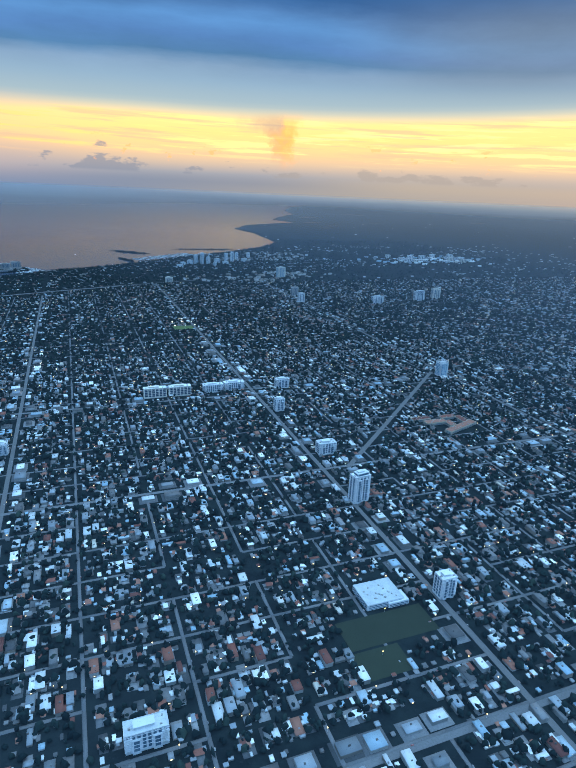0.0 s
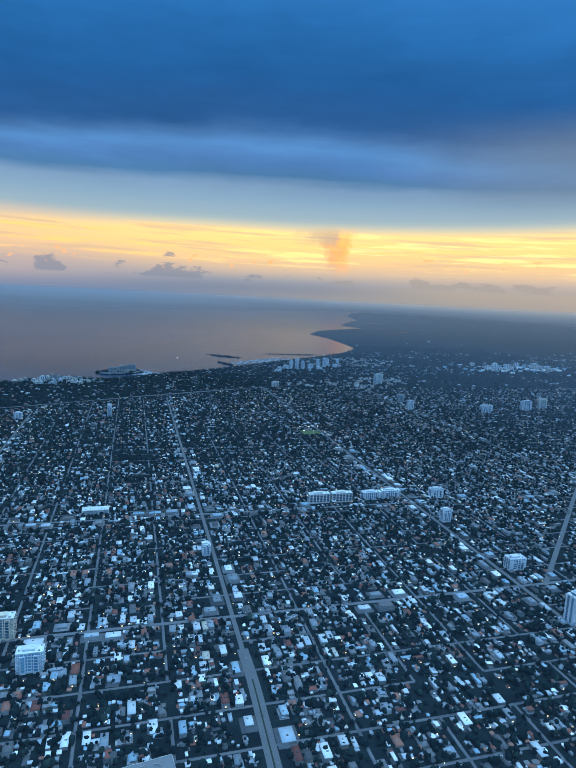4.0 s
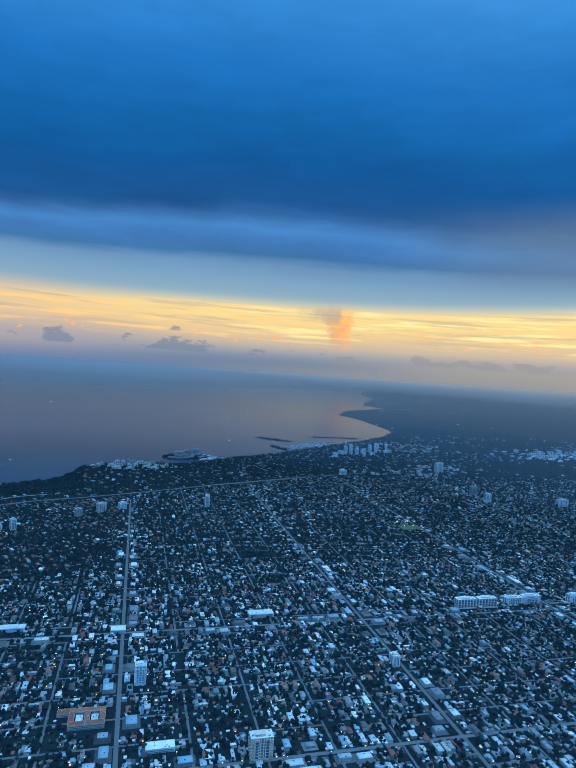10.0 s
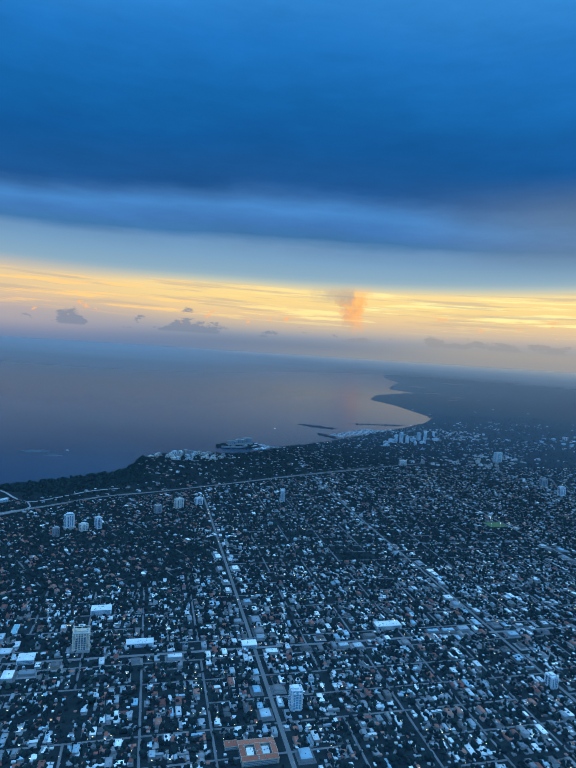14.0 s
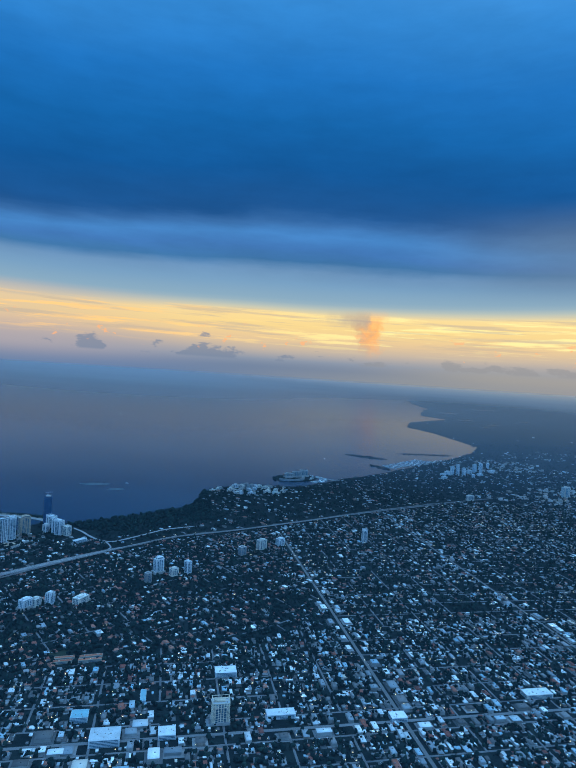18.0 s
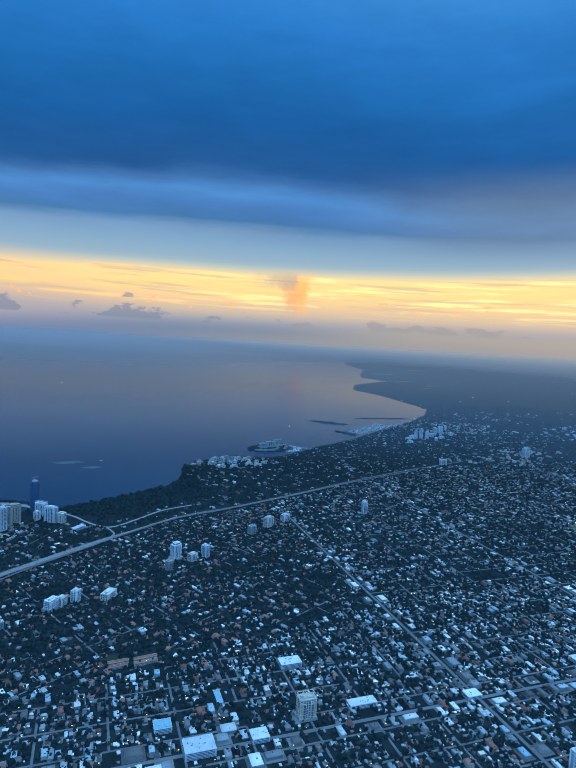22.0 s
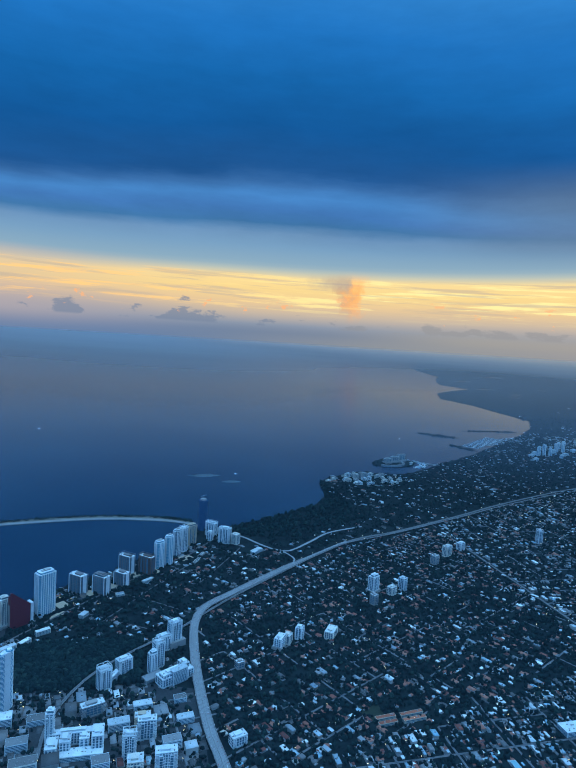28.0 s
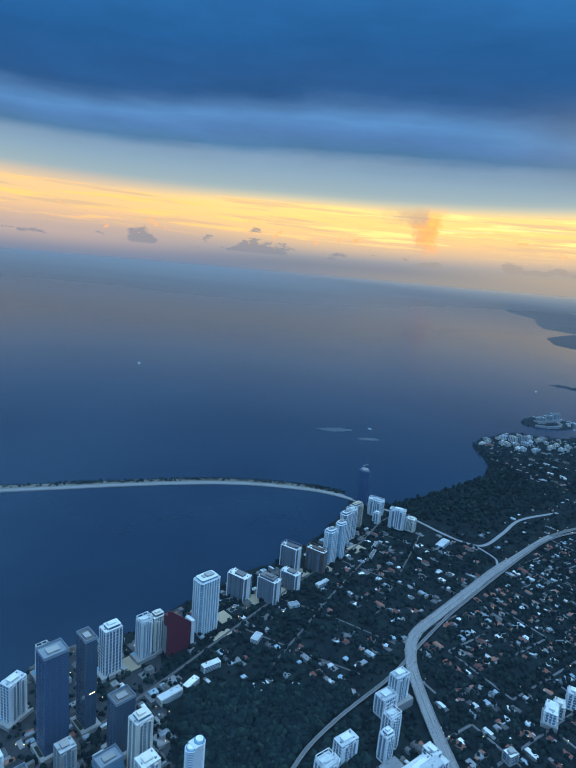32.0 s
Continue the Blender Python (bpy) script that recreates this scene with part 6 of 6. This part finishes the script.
for x, y, w, d, h, a, kind in H[taken]:
    i, kind = random.randrange(6), int(kind)
    t = thing("house", x, y, 0, math.degrees(a))
    tagged(t, WORDS[kind], "house", "houses near the flight line")
    part("wall", WALL_MESH[i], wall_o, t)
    part("roof", ROOF_MESH[kind][i], clay_tile, t)
    for u in (-0.25, 0.25):
        part("window", pane, window_glass, t, "", (u * HOUSE_SIZES[i][0], HOUSE_SIZES[i][1] / 2 + 0.05, 0))

# ---------------------------------------------------------------- trees
def scatter(n, x0, x1, y0, y1, test, r0, r1, gap=20):
    x, y = rng.uniform(x0, x1, n), rng.uniform(y0, y1, n)
    ok = test(x, y) & inside(x, y, RING) & (y < near_line(x)) & clear(x, y, gap)
    x, y = x[ok], y[ok]
    r = rng.uniform(r0, r1, len(x))
    trees.add(x, y, r * 0.8, r, r * rng.uniform(0.7, 1.05, len(x)))


scatter(22000, -3400, 1800, -3400, 1020, lambda x, y: south_zone(x, y) & ((x < 640) | (rng.random(len(x)) < 0.6)), 5, 9.5)
scatter(2600, 1200, 1570, 860, 1110, lambda x, y: x < 9e9, 6, 10, 14)
scatter(3600, -60, 800, -1150, -30, lambda x, y: y < -40 + 0.55 * (x - 400), 7, 11, 14)
scatter(15000, -8000, -3000, -5000, 2500, lambda x, y: x < 9e9, 7, 13, 30)
scatter(5200, -400, 1010, 200, 1500, lambda x, y: x < 9e9, 3.5, 6.5, 20)
scatter(4600, 1000, 2100, 380, 1640, lambda x, y: x < 9e9, 3.5, 7.0, 22)
n = 70
x, y = rng.uniform(-14000, -3500, n), rng.uniform(-11000, 1500, n)
ok = inside(x, y, RING) & clear(x, y, 60)
x, y, n = x[ok], y[ok], ok.sum()
v, fc = bulk_boxes(x, y, rng.uniform(12, 46, n), rng.uniform(12, 30, n), np.full(n, -1.0), rng.uniform(4, 8, n), rng.uniform(0, 3, n))
bulk("far_roofs", v, fc, wall_i, "pale buildings scattered in the far woods", "buildings")
n = 2000
x, y = rng.uniform(-8200, -2900, n), rng.uniform(-4300, 900, n)
ok = inside(x, y, RING) & clear(x, y, 40) & (np.sin(x / 310 + 0.6) * np.sin(y / 230 + x / 900) + rng.normal(0, 0.6, n) > 0.25)
x, y, n = x[ok], y[ok], ok.sum()
v, fc = bulk_boxes(x, y, rng.uniform(9, 34, n), rng.uniform(9, 26, n), np.full(n, -1.0), rng.uniform(4, 9, n), rng.uniform(0, 3, n))
bulk("suburb_roofs", v, fc, wall_i, "pale roofs of the suburbs between the trees", "buildings")
n = 170
k = rng.integers(0, 5, n)
x = np.array([-3671, -3776, -3225, -3300, -2850])[k] + rng.normal(0, 190, n)
y = np.array([-2541, -2912, -2450, -1280, -1020])[k] + rng.normal(0, 90, n)
ok = inside(x, y, RING) & clear(x, y, 40)
x, y, n = x[ok], y[ok], ok.sum()
v, fc = bulk_boxes(x, y, rng.uniform(14, 44, n), rng.uniform(12, 32, n), np.full(n, -1.0), rng.uniform(6, 20, n), rng.choice([0.2, 0.7], n))
bulk("village_roofs", v, fc, wall_i, "white low blocks of the village above the marina", "buildings")
n = 120
x, y = -5730 + rng.normal(0, 480, n), -2370 + rng.normal(0, 200, n)
v, fc = bulk_boxes(x, y, rng.uniform(20, 60, n), rng.uniform(16, 40, n), np.full(n, -1.0), rng.uniform(5, 22, n), rng.choice([0.0, 0.3], n))
bulk("downtown_roofs", v, fc, white_i, "low pale blocks of the far downtown", "buildings")
for x, y, rx, ry, turn in ISLETS[:4]:
    u = rng.uniform(-0.85, 0.85, 90)
    q = rng.uniform(-0.6, 0.6, 90) * np.sqrt(1 - u * u)
    a = radians(turn)
    px, py = x + u * rx * math.cos(a) - q * ry * math.sin(a), y + u * rx * math.sin(a) + q * ry * math.cos(a)
    r = rng.uniform(5, 9, 90)
    trees.add(px, py, r * 0.8, r, r * 0.8)
k = 170
a = rng.uniform(1.7, 4.4, k)
far = rng.uniform(0.98, 1.3, k)
v, fc = bulk_boxes(-890 + 235 * far * np.cos(a + 0.35), -1705 + 155 * far * np.sin(a + 0.35), rng.uniform(10, 18, k), rng.uniform(3.5, 5, k), np.full(k, -1.9), rng.uniform(0.6, 2.6, k), a + rng.choice([0.0, 1.57], k))
bulk("island_boats", v, fc, white_i, "white boats moored round the wooded island", "boats")
px, py = rng.uniform(-1120, -670, 600), rng.uniform(-1860, -1560, 600)
ok = inside(px, py, ISLE) & clear(px, py, 40)
r = rng.uniform(5, 8, ok.sum())
trees.add(px[ok], py[ok], r * 0.9, r, r * 0.9)
bp = np.array(BAYSHORE)
k = rng.integers(0, len(bp) - 1, 420)
side = np.where(rng.random(420) < 0.5, -1, 1) * rng.uniform(9, 26, 420)
f_ = rng.random(420)
r = rng.uniform(4, 7, 420)
trees.add(bp[k, 0] + f_ * (bp[k + 1, 0] - bp[k, 0]) - 0.6 * side, bp[k, 1] + f_ * (bp[k + 1, 1] - bp[k, 1]) + 0.8 * side, r * 0.8, r, r)
cp = np.array(CAUSEWAY)
k = rng.integers(0, len(cp) - 5, 700)
r = rng.uniform(3, 5.5, 700)
trees.add(cp[k, 0] + rng.uniform(-24, 24, 700), cp[k, 1] - rng.uniform(22, 54, 700), r * 0.8, r, r)
T = trees.all()
T = T[clear(T[:, 0], T[:, 1], 8) & (T[:, 0] > -7000)]
T = T[rng.random(len(T)) < np.interp(near_line(T[:, 0]) - T[:, 1], [0, 1700, 3600], [1.0, 0.85, 0.5])]
near = T[:, 1] > near_line(T[:, 0]) - 560
one = np.zeros(len(T), bool)
one[rng.permutation(np.flatnonzero(near))[:200]] = True
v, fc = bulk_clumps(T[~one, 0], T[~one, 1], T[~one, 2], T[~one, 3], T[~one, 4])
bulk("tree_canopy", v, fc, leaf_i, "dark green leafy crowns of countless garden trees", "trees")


def crown_mesh(seed):
    random.seed(seed)
    g = Geo()
    for i in range(9):
        a, q = random.uniform(0, 6.28), random.uniform(0, 0.6)
        k, r = len(g.v), random.uniform(0.32, 0.55)
        ox, oy, oz = q * math.cos(a), q * math.sin(a), random.uniform(0.8, 1.5)
        for p in ICO_V:
            m = r * random.uniform(0.6, 1.25)
            g.v.append((5 * (ox + p[0] * m), 5 * (oy + p[1] * m), 5 * (oz + p[2] * m * 0.8)))
        g.f += [tuple(int(q) + k for q in fc) for fc in ICO_F]
    return g.mesh("crown", leaf)


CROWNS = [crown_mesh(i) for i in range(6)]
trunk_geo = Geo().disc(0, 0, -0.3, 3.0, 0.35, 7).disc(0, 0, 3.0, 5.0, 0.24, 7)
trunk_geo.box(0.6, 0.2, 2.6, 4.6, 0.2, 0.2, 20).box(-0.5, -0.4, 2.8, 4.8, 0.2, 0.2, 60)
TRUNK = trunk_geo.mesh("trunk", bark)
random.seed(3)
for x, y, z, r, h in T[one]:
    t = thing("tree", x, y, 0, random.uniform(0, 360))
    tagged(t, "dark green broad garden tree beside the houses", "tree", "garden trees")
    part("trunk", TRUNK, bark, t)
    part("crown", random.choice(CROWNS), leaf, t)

# ---------------------------------------------------------------- small things
# street lamps: posts and lit heads
ok = np.flatnonzero(rng.random(len(st_all)) < 0.55)
lx, ly = st_all[ok, 0] + rng.uniform(-40, 40, len(ok)), st_all[ok, 1] + rng.uniform(-6, 6, len(ok))
hp = np.array(STRAIGHT)[::3]
m = 240
px, py = rng.uniform(1060, 1960, m), rng.uniform(480, 1620, m)
ok = inside(px, py, RING) & clear(px, py, 20) & ((py > 1110) | (px > 1590) | (abs(py - (px - 1000) * 0.9 - 165) < 90))
lx, ly = np.concatenate([lx, px[ok]]), np.concatenate([ly, py[ok]])
lx, ly = np.concatenate([lx, hp[:, 0] + 20]), np.concatenate([ly, hp[:, 1]])
n = len(lx)
v, fc = bulk_boxes(lx, ly, np.full(n, 0.3), np.full(n, 0.3), np.zeros(n), np.full(n, 8.0), np.zeros(n))
bulk("lamp_posts", v, fc, metal, "thin grey street lamp posts", "street lamps")
v, fc = bulk_boxes(lx, ly, np.full(n, 1.3), np.full(n, 1.3), np.full(n, 8.0), np.full(n, 8.8), np.zeros(n))
bulk("lamp_heads", v, fc, warm_light, "small lit amber street lamp heads", "street lamps")
q = H[rng.random(len(H)) < 0.07]
v, fc = bulk_boxes(q[:, 0], q[:, 1] + q[:, 3] / 2 + 0.1, np.full(len(q), 2.2), np.full(len(q), 0.4), np.full(len(q), 1.0), np.full(len(q), 2.4), np.zeros(len(q)))
bulk("lit_windows", v, fc, warm_light, "small warmly lit house windows", "lit windows")
# traffic on the highway and parked cars
cx, cy, ca, cz = [], [], [], []
for i in range(6, CUT):
    for lane in (-15, -11, -7, 7, 11, 15):
        if random.random() < 0.35:
            (ax, ay), (bx, by) = BEND[i], BEND[i + 1]
            f, a = random.random(), math.atan2(by - ay, bx - ax)
            cx.append(ax + (bx - ax) * f - lane * math.sin(a)), cy.append(ay + (by - ay) * f + lane * math.cos(a)), ca.append(a)
            cz.append(0.7 + 9.0 * min(1.0, max(0.0, (cx[-1] - 480) / 280)))
ok = np.flatnonzero(rng.random(len(st_all)) < 0.8)
a = st_all[ok, 4] + np.where(st_all[ok, 2] > 20, 0, np.pi / 2)
o, s = rng.uniform(-40, 40, len(ok)), 3.6
cx = np.concatenate([cx, st_all[ok, 0] + o * np.cos(a) - s * np.sin(a)])
cy = np.concatenate([cy, st_all[ok, 1] + o * np.sin(a) + s * np.cos(a)])
ca, cz = np.concatenate([ca, a]), np.concatenate([cz, np.full(len(ok), 0.2)])
n = len(cx)
v, fc = bulk_boxes(cx, cy, np.full(n, 4.6), np.full(n, 1.9), cz + 0.05, cz + 0.9, ca)
v2, f2 = bulk_boxes(cx, cy, np.full(n, 2.4), np.full(n, 1.6), cz + 0.9, cz + 1.5, ca)
bulk("cars", np.concatenate([v, v2]), np.concatenate([fc, f2 + len(v)]), car_paint, "small cars on the highway and along the streets", "cars")
# marina: jetties and moored boats
jetty = Geo()
for i in range(14):
    jetty.box(-2380 - 68 * i, -2680 - 30 * i, -3, 0.2, 6, 230, 20)
for i in range(11):
    jetty.box(-2120 - 62 * i, -2480 - 52 * i, -3, 0.2, 6, 190, 30)
solid("marina_jetties", jetty, grey_concrete, "rows of long grey marina jetties", "jetty", kind="")
n = 900
k = rng.integers(0, 14, n)
o = rng.uniform(-110, 110, n)
side = np.where(rng.random(n) < 0.5, -9.5, 9.5)
t = radians(20)
bx = -2380 - 68 * k - o * math.sin(t) + side * math.cos(t)
by = -2680 - 30 * k + o * math.cos(t) + side * math.sin(t)
v, fc = bulk_boxes(bx, by, rng.uniform(9, 16, n), rng.uniform(3, 4.5, n), np.full(n, -1.8), np.full(n, 1.0), np.full(n, t))
n = 700
k = rng.integers(0, 11, n)
o = rng.uniform(-92, 92, n)
side = np.where(rng.random(n) < 0.5, -9.5, 9.5)
t = radians(30)
v2, f2 = bulk_boxes(-2120 - 62 * k - o * math.sin(t) + side * math.cos(t), -2480 - 52 * k + o * math.cos(t) + side * math.sin(t), rng.uniform(9, 18, n), rng.uniform(3, 5, n), np.full(n, -1.8), np.full(n, 1.4), np.full(n, t))
v, fc = np.concatenate([v, v2]), np.concatenate([fc, f2 + len(v)])
bulk("moored_boats", v, fc, white_i, "white boats moored along the jetties", "boats")
def boat(x, y, turn, length):
    t = thing("motor_boat", x, y, -1.5, turn)
    tagged(t, "small white motor boat under way on the bay", "boat")
    w = length * 0.3
    part("hull", Geo().prism([(-length / 2, -w / 2), (length * 0.25, -w / 2), (length / 2, 0), (length * 0.25, w / 2), (-length / 2, w / 2)], -0.4, 1.4, True, True), white_paint, t)
    part("cabin", Geo().box(-length * 0.08, 0, 1.4, 3.2, length * 0.34, w * 0.7), white_paint, t)
    part("windscreen", Geo().box(length * 0.1, 0, 1.9, 2.9, 0.3, w * 0.6), window_glass, t)


boat(549, -1339, 160, 26)
boat(2212, -3109, 10, 24)
boat(1106, -7500, 20, 40)
boat(-1500, -2900, 40, 20)
